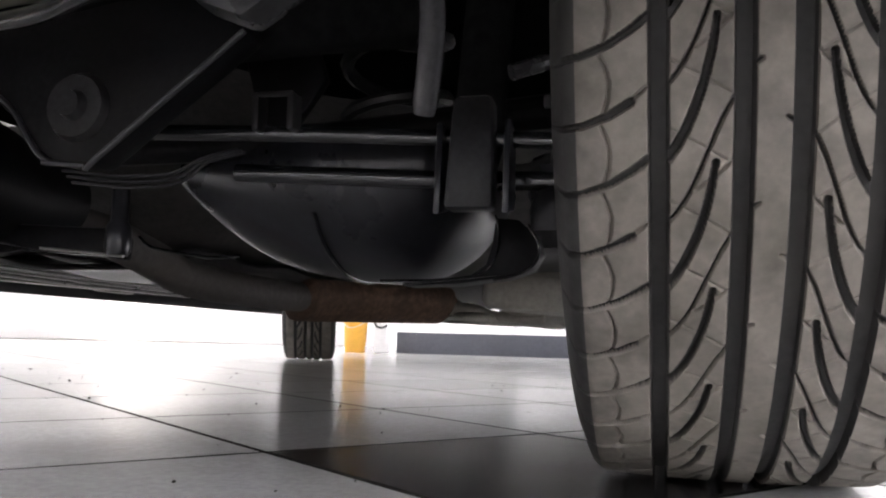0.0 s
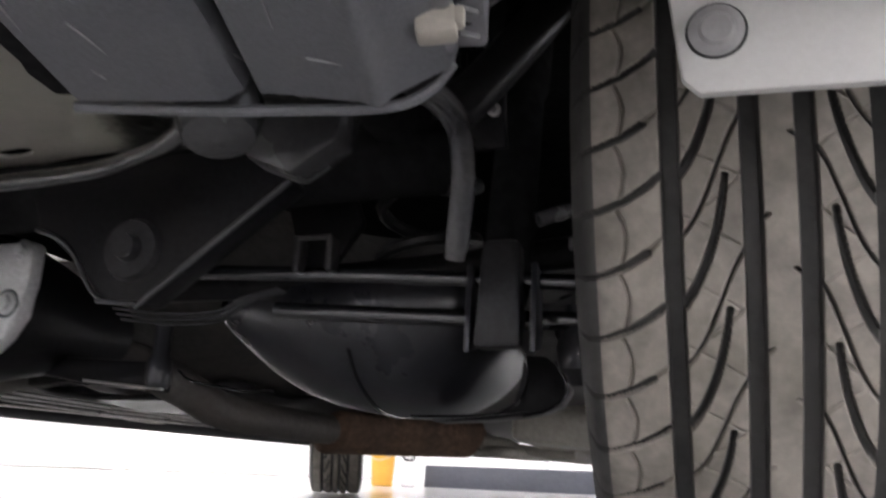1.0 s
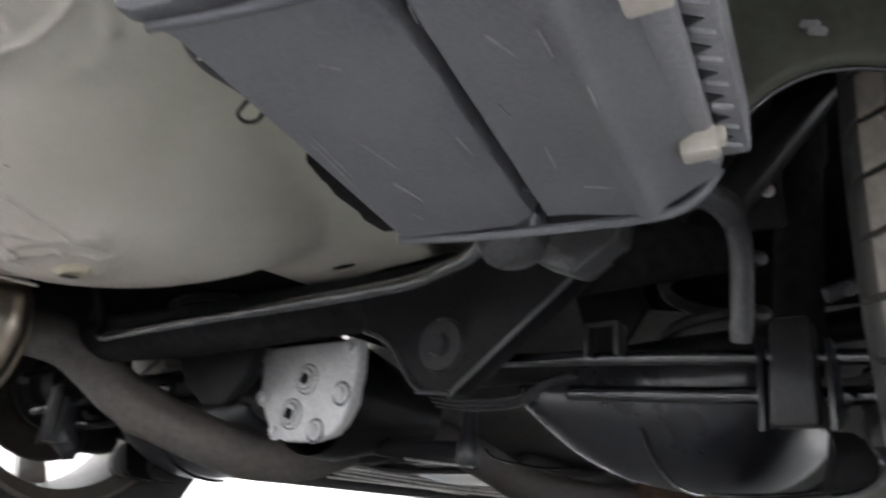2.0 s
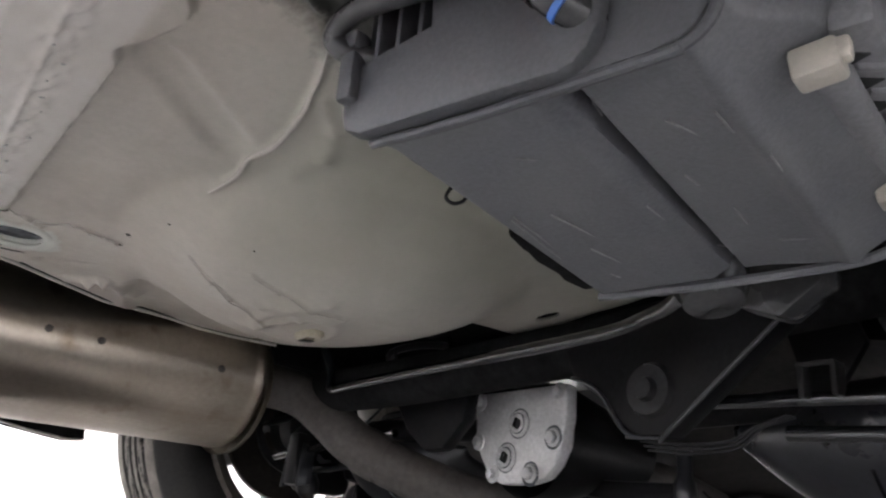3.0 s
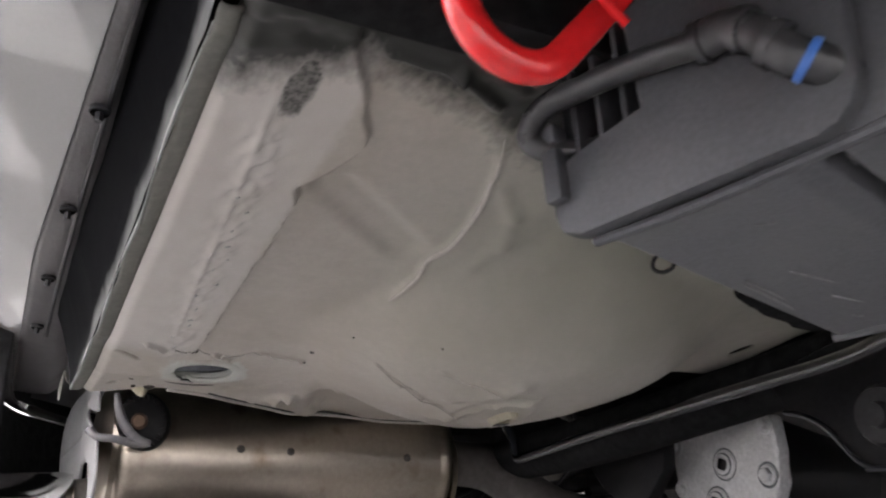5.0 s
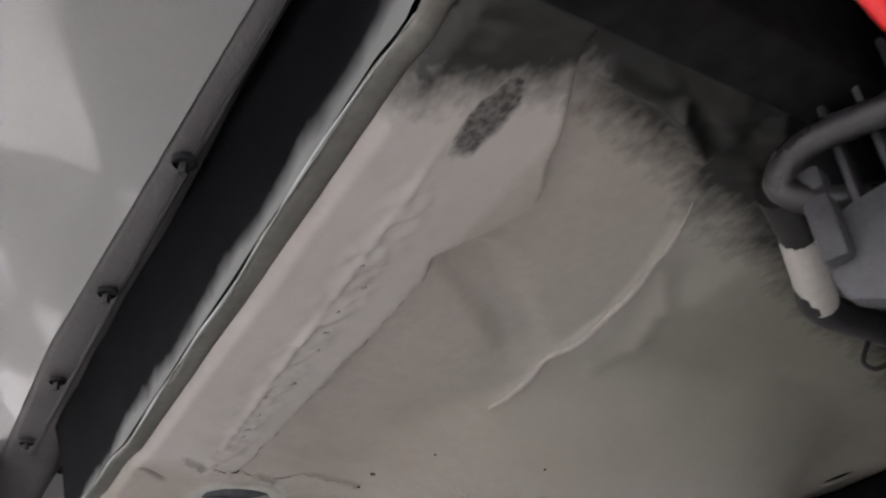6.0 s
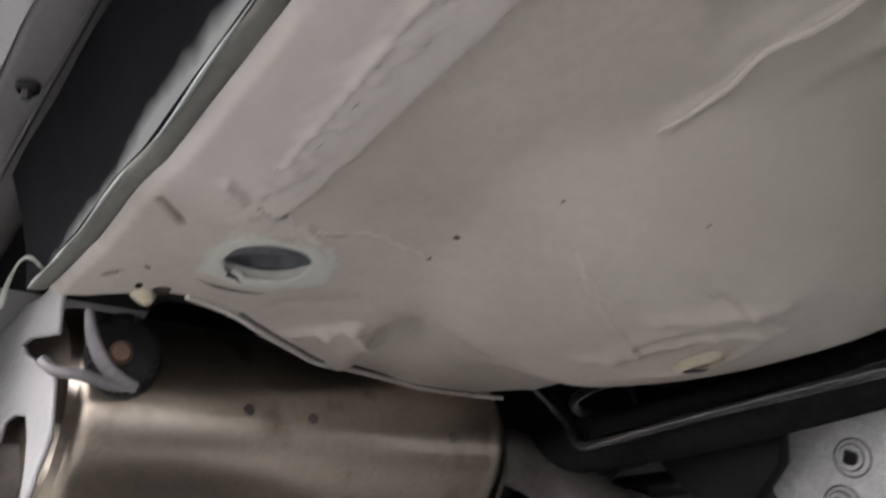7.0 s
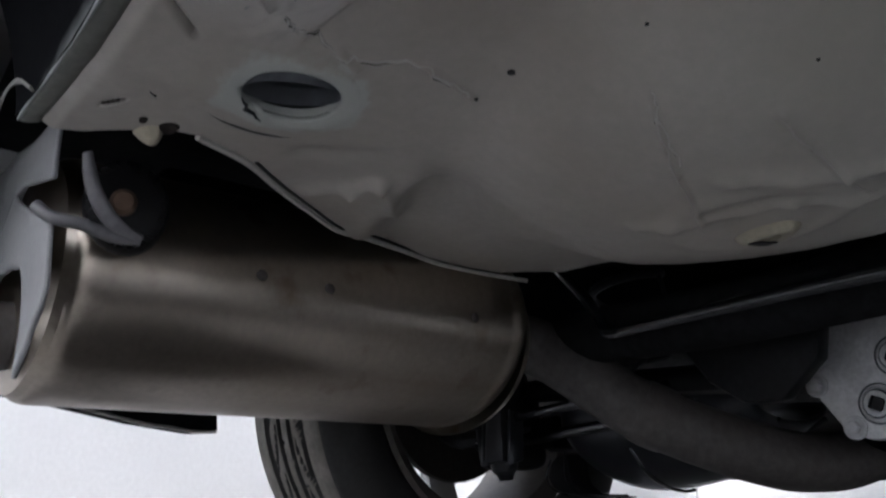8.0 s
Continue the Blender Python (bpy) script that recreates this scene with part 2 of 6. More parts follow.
def dirty_tyre(m):
    """Dark road dirt in patches over the dusty rubber, and darker towards the shoulders."""
    n, l = m.node_tree.nodes, m.node_tree.links
    b = n["Principled BSDF"]
    co, xyz = n.new("ShaderNodeTexCoord"), n.new("ShaderNodeSeparateXYZ")
    l.new(co.outputs["Object"], xyz.inputs[0])
    patches, fine = n.new("ShaderNodeTexNoise"), n.new("ShaderNodeTexNoise")
    for node, scale in ((patches, 26.0), (fine, 130.0)):
        node.inputs["Scale"].default_value, node.inputs["Detail"].default_value = scale, 4.0
        l.new(co.outputs["Object"], node.inputs["Vector"])
    shoulder = math_node(n, l, "MULTIPLY", math_node(n, l, "SUBTRACT", math_node(n, l, "ABSOLUTE", xyz.outputs["X"]), 0.062), 16.0, clamp=True)
    spots = math_node(n, l, "ADD", math_node(n, l, "MULTIPLY", patches.outputs["Fac"], 1.5), math_node(n, l, "MULTIPLY", fine.outputs["Fac"], 0.8))
    dirt = math_node(n, l, "ADD", math_node(n, l, "SUBTRACT", spots, 1.06), math_node(n, l, "MULTIPLY", shoulder, 0.5))
    dirt = math_node(n, l, "MULTIPLY", math_node(n, l, "MULTIPLY", dirt, 1.6, clamp=True), 0.62)
    mix = n.new("ShaderNodeMix")
    mix.data_type = "RGBA"
    l.new(dirt, mix.inputs["Factor"])
    l.new(b.inputs["Base Color"].links[0].from_socket, mix.inputs[6])
    mix.inputs[7].default_value = (0.062, 0.058, 0.050, 1)
    l.new(mix.outputs[2], b.inputs["Base Color"])


dirty_tyre(M_TYRE)
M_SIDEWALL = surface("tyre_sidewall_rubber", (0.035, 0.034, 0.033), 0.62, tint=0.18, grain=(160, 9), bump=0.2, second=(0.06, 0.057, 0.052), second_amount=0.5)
M_ALUM = surface("cast_aluminium", (0.74, 0.74, 0.75), 0.55, metal=0.3, tint=0.12, grain=(190, 16), bump=0.3, second=(0.58, 0.57, 0.56), second_amount=0.55)
M_BARREL = surface("dark_alloy", (0.15, 0.135, 0.12), 0.55, metal=0.4, tint=0.15, grain=(120, 9), bump=0.1)
M_RIM = surface("silver_alloy", (0.55, 0.55, 0.56), 0.35, metal=0.7, tint=0.06, grain=(150, 8), bump=0.05, second=(0.33, 0.3, 0.27), second_amount=0.5)
M_MUFFLER = surface("heat_stained_steel", (0.46, 0.405, 0.345), 0.33, metal=0.95, tint=0.07, grain=(160, 6), bump=0.003, second=(0.29, 0.235, 0.17), second_amount=0.45)
def stain_muffler(m):
    """Brown heat stains drawn out along the muffler, and a few darker blotches."""
    n, l = m.node_tree.nodes, m.node_tree.links
    b = n["Principled BSDF"]
    co, lay = n.new("ShaderNodeTexCoord"), n.new("ShaderNodeMapping")
    lay.inputs["Scale"].default_value = (9.0, 1.6, 13.0)
    streak, blotch = n.new("ShaderNodeTexNoise"), n.new("ShaderNodeTexNoise")
    l.new(co.outputs["Object"], lay.inputs["Vector"])
    l.new(lay.outputs["Vector"], streak.inputs["Vector"])
    l.new(co.outputs["Object"], blotch.inputs["Vector"])
    streak.inputs["Scale"].default_value, streak.inputs["Detail"].default_value = 1.0, 5.0
    blotch.inputs["Scale"].default_value, blotch.inputs["Detail"].default_value = 26.0, 6.0
    for node, low, gain, colour in ((streak, 0.42, 3.2, (0.23, 0.165, 0.105, 1)), (blotch, 0.60, 5.0, (0.16, 0.105, 0.065, 1))):
        f = math_node(n, l, "MULTIPLY", math_node(n, l, "SUBTRACT", node.outputs["Fac"], low), gain, clamp=True)
        mix = n.new("ShaderNodeMix")
        mix.data_type = "RGBA"
        l.new(math_node(n, l, "MULTIPLY", f, 0.7), mix.inputs["Factor"])
        l.new(b.inputs["Base Color"].links[0].from_socket, mix.inputs[6])
        mix.inputs[7].default_value = colour
        l.new(mix.outputs[2], b.inputs["Base Color"])


stain_muffler(M_MUFFLER)
M_PIPE = surface("sooty_exhaust_steel", (0.098, 0.089, 0.084), 0.6, metal=0.2, tint=0.2, grain=(110, 9), bump=0.2, second=(0.11, 0.092, 0.08), second_amount=0.6)
M_RUST = surface("rusty_steel", (0.14, 0.085, 0.055), 0.75, metal=0.2, tint=0.35, grain=(70, 14), bump=0.5, second=(0.07, 0.05, 0.04), second_amount=0.7)
M_DISC = surface("brown_brake_disc", (0.040, 0.033, 0.029), 0.6, metal=0.3, tint=0.3, grain=(90, 14), bump=0.2)
M_STEEL = surface("bright_steel", (0.62, 0.61, 0.6), 0.3, metal=0.9, tint=0.06, grain=(150, 20), bump=0.06)
M_CHROME = surface("chrome", (0.75, 0.75, 0.74), 0.1, metal=1.0, tint=0.03, grain=(100, 10), bump=0.01)
M_WHITE = surface("pale_car_paint", (0.29, 0.29, 0.29), 0.10, tint=0.02, grain=(400, 4), bump=0.004, coat=1.0, spec=0.9)
# car paint in a lighter copy, the corner's brighter light put into its colour
M_GUARD = surface("lit_car_paint", (0.50, 0.50, 0.49), 0.3, tint=0.03, grain=(300, 6), bump=0.02, coat=0.3)
M_SURROUND = surface("dusty_pale_paint", (0.30, 0.30, 0.30), 0.5, tint=0.06, grain=(200, 9), bump=0.05)
M_TRIM = surface("grey_lip_plastic", (0.085, 0.08, 0.082), 0.5, tint=0.12, grain=(260, 14), bump=0.2, second=(0.05, 0.047, 0.048), second_amount=0.7)
M_RED = surface("red_enamel", (0.78, 0.018, 0.022), 0.2, tint=0.05, grain=(200, 15), bump=0.05, coat=0.5)
M_BLUE = surface("blue_plastic", (0.05, 0.16, 0.50), 0.4, tint=0.06, grain=(300, 20), bump=0.05)
M_CLIP = surface("pale_nylon", (0.46, 0.43, 0.38), 0.5, tint=0.08, grain=(300, 20), bump=0.1)
M_CLIPGREY = surface("grey_nylon", (0.27, 0.265, 0.27), 0.45, tint=0.06, grain=(300, 20), bump=0.08)
M_BEIGE_FRONT = surface("grey_beige_heat_shield", (0.36, 0.34, 0.30), 0.5, metal=0.25, tint=0.12, grain=(90, 8), bump=0.2)
M_TILE = surface("pale_glazed_tile", (0.56, 0.56, 0.555), 0.15, tint=0.10, grain=(150, 5), bump=0.05, second=(0.41, 0.40, 0.385), second_amount=0.65, spec=0.06)
M_TILE_DARK = surface("charcoal_glazed_tile", (0.030, 0.029, 0.029), 0.2, tint=0.25, grain=(150, 5), bump=0.05, second=(0.06, 0.057, 0.054), second_amount=0.5)
M_GROUT = surface("dirty_grout", (0.022, 0.020, 0.019), 0.95, tint=0.2, grain=(80, 8), bump=0.3, spec=0.0)
M_OLIVE = surface("olive_wax_lining", (0.075, 0.080, 0.062), 0.5, tint=0.15, grain=(120, 9), bump=0.15)
M_CONCRETE = surface("pale_concrete", (0.55, 0.55, 0.54), 0.85, tint=0.1, grain=(25, 0.8), bump=0.3)
M_WALL = surface("white_wall_paint", (0.86, 0.86, 0.86), 0.8, tint=0.03, grain=(30, 0.9), bump=0.12)
M_KERB = surface("slate_blue_kerb_paint", (0.085, 0.09, 0.11), 0.6, tint=0.1, grain=(50, 4), bump=0.2)
M_YELLOW = surface("yellow_plastic", (0.80, 0.42, 0.06), 0.45, tint=0.06, grain=(80, 8), bump=0.05)
for m, r in ((M_TILE, 0.05), (M_TILE_DARK, 0.08)):
    # each tile a little lighter or darker than its neighbour
    n, l = m.node_tree.nodes, m.node_tree.links
    b = n["Principled BSDF"]
    info, hsv = n.new("ShaderNodeObjectInfo"), n.new("ShaderNodeHueSaturation")
    span = n.new("ShaderNodeMapRange")
    span.inputs["To Min"].default_value, span.inputs["To Max"].default_value = 1 - 2 * r, 1 + r
    l.new(info.outputs["Random"], span.inputs["Value"])
    l.new(span.outputs["Result"], hsv.inputs["Value"])
    l.new(b.inputs["Base Color"].links[0].from_socket, hsv.inputs["Color"])
    l.new(hsv.outputs["Color"], b.inputs["Base Color"])


# ---- mesh helpers ----
def part(name, bm, material, parent=None, label="", smooth=True, angle=35.0):
    """Links a bmesh as one mesh object, under a thing or under a part."""
    bm.normal_update()
    me = bpy.data.meshes.new(name)
    bm.to_mesh(me)
    bm.free()
    for m in material if isinstance(material, (list, tuple)) else (material,):
        me.materials.append(m)
    if smooth:
        me.shade_smooth()
        me.set_sharp_from_angle(angle=radians(angle))
    ob = new(name, me)
    ob.parent = parent
    return tagged(ob, label)


def empty(name, parent=None):
    ob = new(name)
    ob.empty_display_size = 0.1
    ob.parent = parent
    return ob


def box(bm, size, m=None, bevel=0.0, segments=2, taper=1.0):
    """A bevelled block of the full size, centred, at the pose m; taper scales its upper face."""
    geo = bmesh.ops.create_cube(bm, size=1.0)["verts"]
    for v in geo:
        k = taper if v.co.z > 0 else 1.0
        v.co = Vector((v.co.x * size[0] * k, v.co.y * size[1] * k, v.co.z * size[2]))
    if bevel:
        edges = list({e for v in geo for e in v.link_edges})
        out = bmesh.ops.bevel(bm, geom=edges, offset=bevel, segments=segments, affect="EDGES", profile=0.5)
        geo = list({v for f in out["faces"] for v in f.verts} | {v for v in geo if v.is_valid})
    if m is not None:
        bmesh.ops.transform(bm, matrix=m, verts=geo)
    return geo


def catmull(points, steps=8):
    """A smooth line through a few points."""
    p = [Vector(q) for q in points]
    p = [2 * p[0] - p[1], *p, 2 * p[-1] - p[-2]]
    out = []
    for a, b, c, d in zip(p, p[1:], p[2:], p[3:]):
        for k in range(steps):
            t = k / steps
            out.append(0.5 * (2 * b + (c - a) * t + (2 * a - 5 * b + 4 * c - d) * t * t + (3 * b - a - 3 * c + d) * t ** 3))
    return [*out, p[-2]]


def tube(bm, points, radius, sides=14, steps=8, flat=1.0, cap=True, closed=False):
    """A round bar swept along a smooth line; radius may be a number or a function of the way along, 0 to 1."""
    line = catmull(points, steps) if steps > 1 else [Vector(q) for q in points]
    rings, normal = [], None
    for k, c in enumerate(line):
        a, b = line[max(0, k - 1)], line[min(len(line) - 1, k + 1)]
        way = (b - a).normalized()
        if normal is None:
            normal = way.orthogonal().normalized()
        normal = (normal - way * normal.dot(way)).normalized()
        side = way.cross(normal)
        r = radius(k / (len(line) - 1)) if callable(radius) else radius
        rings.append([bm.verts.new(c + r * (math.cos(q) * normal + flat * math.sin(q) * side)) for q in (2 * math.pi * s / sides for s in range(sides))])
    for r1, r2 in zip(rings, rings[1:]):
        for s in range(sides):
            bm.faces.new((r1[s], r1[(s + 1) % sides], r2[(s + 1) % sides], r2[s]))
    if cap:
        bm.faces.new(rings[0][::-1])
        bm.faces.new(rings[-1])
    return rings


def lathe(bm, profile, m=None, sides=32, sx=1.0, sy=1.0, cap_ends=False):
    """Turns a profile of (radius, height) round z; sx and sy flatten it to an oval."""
    rings = []
    for r, h in profile:
        rings.append([bm.verts.new((r * sx * math.cos(2 * math.pi * s / sides), r * sy * math.sin(2 * math.pi * s / sides), h)) for s in range(sides)])
    for r1, r2 in zip(rings, rings[1:]):
        for s in range(sides):
            bm.faces.new((r1[s], r1[(s + 1) % sides], r2[(s + 1) % sides], r2[s]))
    if cap_ends:
        bm.faces.new(rings[0][::-1])
        bm.faces.new(rings[-1])
    if m is not None:
        bmesh.ops.transform(bm, matrix=m, verts=[v for ring in rings for v in ring])
    return rings


def plate(bm, outline, thick, m=None, bevel=0.0):
    """A plate of the outline (x, y), thick along z."""
    low = [bm.verts.new((x, y, 0)) for x, y in outline]
    top = [bm.verts.new((x, y, thick)) for x, y in outline]
    bm.faces.new(low[::-1])
    bm.faces.new(top)
    n = len(low)
    for k in range(n):
        bm.faces.new((low[k], low[(k + 1) % n], top[(k + 1) % n], top[k]))
    verts = low + top
    if bevel:
        edges = [e for e in {e for v in verts for e in v.link_edges}]
        out = bmesh.ops.bevel(bm, geom=edges, offset=bevel, segments=2, affect="EDGES", profile=0.5)
        verts = list({v for f in out["faces"] for v in f.verts} | {v for v in verts if v.is_valid})
    if m is not None:
        bmesh.ops.transform(bm, matrix=m, verts=verts)
    return verts


def sheet(bm, nx, ny, f, keep=None):
    """A grid of nx by ny faces whose points come from f(u, v), u and v from 0 to 1; keep(point) drops faces."""
    verts = [[bm.verts.new(f(i / nx, j / ny)) for i in range(nx + 1)] for j in range(ny + 1)]
    for j in range(ny):
        for i in range(nx):
            q = (verts[j][i], verts[j][i + 1], verts[j + 1][i + 1], verts[j + 1][i])
            if keep is None or keep((q[0].co + q[2].co) / 2):
                bm.faces.new(q)
    bmesh.ops.delete(bm, geom=[v for v in bm.verts if not v.link_faces], context="VERTS")


def hex_bolt(bm, m, size=0.006, washer=0.010):
    lathe(bm, [(0.0, 0.0), (washer, 0.0), (washer, 0.0025), (washer * 0.85, 0.003)], m, 20)
    lathe(bm, [(size, 0.003), (size, 0.0075), (size * 0.85, 0.009), (0.0, 0.009)], m, 6)


def smooth(a, b, x):
    t = min(1.0, max(0.0, (x - a) / (b - a)))
    return t * t * (3 - 2 * t)


def along(x, table):
    """Straight lines between the (x, y) of a short table."""
    if x <= table[0][0]:
        return table[0][1]
    for (x0, y0), (x1, y1) in zip(table, table[1:]):
        if x <= x1:
            return y0 + (y1 - y0) * (x - x0) / (x1 - x0)
    return table[-1][1]


def facing(at, way, spin=0.0):
    """A pose at a place whose z points along way."""
    return Matrix.Translation(at) @ Vector(way).to_track_quat("Z", "Y").to_matrix().to_4x4() @ pose(0, 0, 0, 0, 0, spin)


# ---- setting ----
bm = bmesh.new()
sheet(bm, 40, 40, lambda u, v: (-60 + 120 * u, -60 + 120 * v, -0.02))
tagged(part("ground", bm, M_CONCRETE), "pale concrete yard round the tiled bay", "ground", kind="structure")

bm = bmesh.new()
box(bm, (14.0, 0.3, 3.2), pose(1.2, 7.66, 1.58), 0.01)
tagged(part("wall_north", bm, M_WALL), "plain white wall beyond the car", "wall", kind="structure")
bm = bmesh.new()
box(bm, (0.3, 14.9, 3.2), pose(-5.65, 0.0, 1.58), 0.01)
tagged(part("wall_west", bm, M_WALL), "plain white wall beside the bay", "wall", kind="structure")

# unseen wall added to cut the daylight from behind
bm = bmesh.new()
box(bm, (14.0, 0.3, 3.2), pose(1.2, -7.65, 1.58), 0.01)
tagged(part("wall_south", bm, M_WALL), "plain white unseen wall behind the car, added to cut daylight", "wall", kind="structure")

# unseen canopy, added and sized to hold back sky light
bm = bmesh.new()
box(bm, (9.2, 11.6, 0.25), pose(0.40, 0.95, 3.40), 0.01)
tagged(part("ceiling", bm, M_WALL), "plain white unseen canopy over the bay, added to limit sky light", "ceiling", kind="structure")

bm = bmesh.new()
box(bm, (5.2, 0.5, 0.160), pose(1.60, 4.80, 0.060), 0.006)
tagged(part("kerb", bm, M_KERB), "low slate-blue painted kerb at the end of the bay", "kerb", kind="structure")


# ---- the car ----
car = tagged(empty("car"), "pale car seen from under its rear, parked on tiles", "car")

# wheels
TYRE_R = 0.312


def tyre_mesh(width, around, across, fine):
    """A tyre round the x axis: tread with four grooves, curved cuts and a rounded shoulder, then sidewalls."""
    half = width / 2
    R = TYRE_R
    prof = []   # (x, radius, is tread)
    side = [(0.40, 0.205), (0.44, 0.222), (0.495, 0.25), (0.5, 0.268), (0.487, 0.285)]
    prof += [(-k * width, r, 0) for k, r in side]
    edge = 0.455 * width
    for k in range(across + 1):
        w = -edge + 2 * edge * k / across
        s = abs(w) / half
        drop = 0.0035 * s * s + 0.019 * max(0.0, (s - 0.80) / 0.14) ** 2.4 * 0.6
        prof.append((w, R - drop, 1))
    prof += [(k * width, r, 0) for k, r in reversed(side)]
    scale = width / 0.212
    grooves = [(-0.0500, 0.0040), (-0.0114, 0.0039), (0.0146, 0.0039), (0.0490, 0.0040)]
    ws = np.array([p[0] for p in prof]) / scale
    rs = np.array([p[1] for p in prof])
    tread = np.array([p[2] for p in prof], bool)
    if fine:   # finer on the face that turns to the rear
        ang = np.concatenate([np.linspace(-1.75, 1.05, around * 3 // 4, endpoint=False), np.linspace(1.05, 2 * np.pi - 1.75, around // 4, endpoint=False)])
    else:
        ang = np.arange(around) * 2 * np.pi / around
    S, W = np.meshgrid(ang * R, ws, indexing="ij")
    depth = np.zeros_like(S)

    soft = 0.0010 if fine else 0.002

    def stroke(w, points, half_a, half_b, deep, pitch):
        """A cut along a line of (w, s), repeated round the tyre, its half width running from half_a to half_b."""
        last = len(points) - 1
        for k, ((w0, s0), (w1, s1)) in enumerate(zip(points, points[1:])):
            cols = np.where((w > min(w0, w1) - 0.004) & (w < max(w0, w1) + 0.004))[0]
            if not len(cols):
                continue
            mid = (s0 + s1) / 2
            ds = (S[:, cols] - mid + pitch / 2) % pitch - pitch / 2 + mid - s0
            dw = w[cols][None, :] - w0
            ew, es = w1 - w0, s1 - s0
            t = np.clip((dw * ew + ds * es) / (ew * ew + es * es), 0, 1)
            half = half_a + (half_b - half_a) * (k + t) / last
            d = np.hypot(dw - t * ew, ds - t * es) - half
            depth[:, cols] = np.maximum(depth[:, cols], deep * np.clip((soft - d) / soft, 0, 1))

    for c, h in grooves:
        d = np.abs(W - c)
        np.maximum(depth, 0.0075 * np.clip((h + 0.0012 - d) / 0.0012, 0, 1), out=depth)
    turn = 2 * np.pi * R
    pitch = turn / 29
    arc = [(0.0, 0.0), (0.14, 0.09), (0.27, 0.20), (0.38, 0.32), (0.48, 0.45), (0.57, 0.59), (0.64, 0.73), (0.69, 0.86), (0.72, 0.97)]
    thin = [(0.0, -0.48), (0.14, -0.40), (0.27, -0.31), (0.40, -0.19), (0.52, -0.05), (0.64, 0.09), (0.80, 0.27), (1.0, 0.45)]
    for side_sign, inner, outer, shift in ((-1, 0.0153, 0.0460, -0.1275), (1, 0.0185, 0.0450, -0.1465)):
        w = side_sign * ws
        def line(pts, o=outer, i=inner, q=shift):
            return [(o + (i - o) * f, pitch * h + q) for f, h in pts]
        stroke(w, line(arc), 0.0018, 0.0009, 0.006, pitch)
        if fine:
            stroke(w, line(thin), 0.0004, 0.0003, 0.0035, pitch)
        if not fine:
            continue
        stroke(w, line([(0.0, 0.70), (0.5, 0.57), (1.0, 0.42)]), 0.00005, 0.00005, 0.0012, pitch)
        stroke(w, line([(0.0, 0.22), (0.5, 0.09), (1.0, -0.06)]), 0.00005, 0.00005, 0.0012, pitch)
        stroke(w, line([(0.42, -0.23), (0.72, -0.13), (1.0, 0.0)]), 0.00025, 0.0001, 0.0022, pitch)
        # shoulder: long cuts that reach the groove, and shorter ones between them
        far = [(0.0530, 0.02), (0.063, -0.09), (0.073, -0.18), (0.086, -0.25), (0.098, -0.28)]
        stroke(w, [(a, pitch * h + shift) for a, h in far], 0.0014, 0.0008, 0.0050, pitch)
        stroke(w, [(a, pitch * (h + 0.5) + shift) for a, h in far[1:]], 0.0015, 0.0008, 0.0050, pitch)
        stroke(w, [(0.0530, pitch * 0.54 + shift), (0.063, pitch * 0.42 + shift)], 0.0002, 0.0003, 0.003, pitch)
        for o in (0.0, 0.5):
            wave = [(0.0755, -0.16), (0.0735, -0.05), (0.0730, 0.06), (0.0745, 0.16), (0.077, 0.24)]
            stroke(w, [(a, pitch * (h + o) + shift) for a, h in wave], 0.0003, 0.0002, 0.0024, pitch)
    for c, s1, q in ((-0.0080, 1, -0.0850), (0.0110, -1, -0.1120)):
        stroke(ws, [(c, q), (c + 0.004 * s1, q + 0.0025)], 0.0007, 0.0002, 0.004, pitch)
    depth[:, ~tread] = 0
    r = rs[None, :] - depth
    x = ws[None, :] * scale + 0 * r
    y, z = -r * np.cos(ang)[:, None], r * np.sin(ang)[:, None]
    na, nw = r.shape
    co = np.stack([x, y, z], -1).reshape(-1, 3)
    a, w = np.meshgrid(np.arange(na), np.arange(nw - 1), indexing="ij")
    a2 = (a + 1) % na
    quads = np.stack([a * nw + w, a * nw + w + 1, a2 * nw + w + 1, a2 * nw + w], -1).reshape(-1, 4)
    me = bpy.data.meshes.new("tyre")
    me.from_pydata(co.tolist(), [], quads.tolist())
    me.materials.append(M_TYRE)
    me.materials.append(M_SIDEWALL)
    # deep cuts and the outer shoulder take the darker sidewall colour
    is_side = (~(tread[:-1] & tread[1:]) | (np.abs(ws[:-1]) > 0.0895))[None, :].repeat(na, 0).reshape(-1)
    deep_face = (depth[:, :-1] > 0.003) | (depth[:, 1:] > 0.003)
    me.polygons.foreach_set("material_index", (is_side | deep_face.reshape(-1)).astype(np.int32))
    me.shade_smooth()
    me.set_sharp_from_angle(angle=radians(40))
    return me


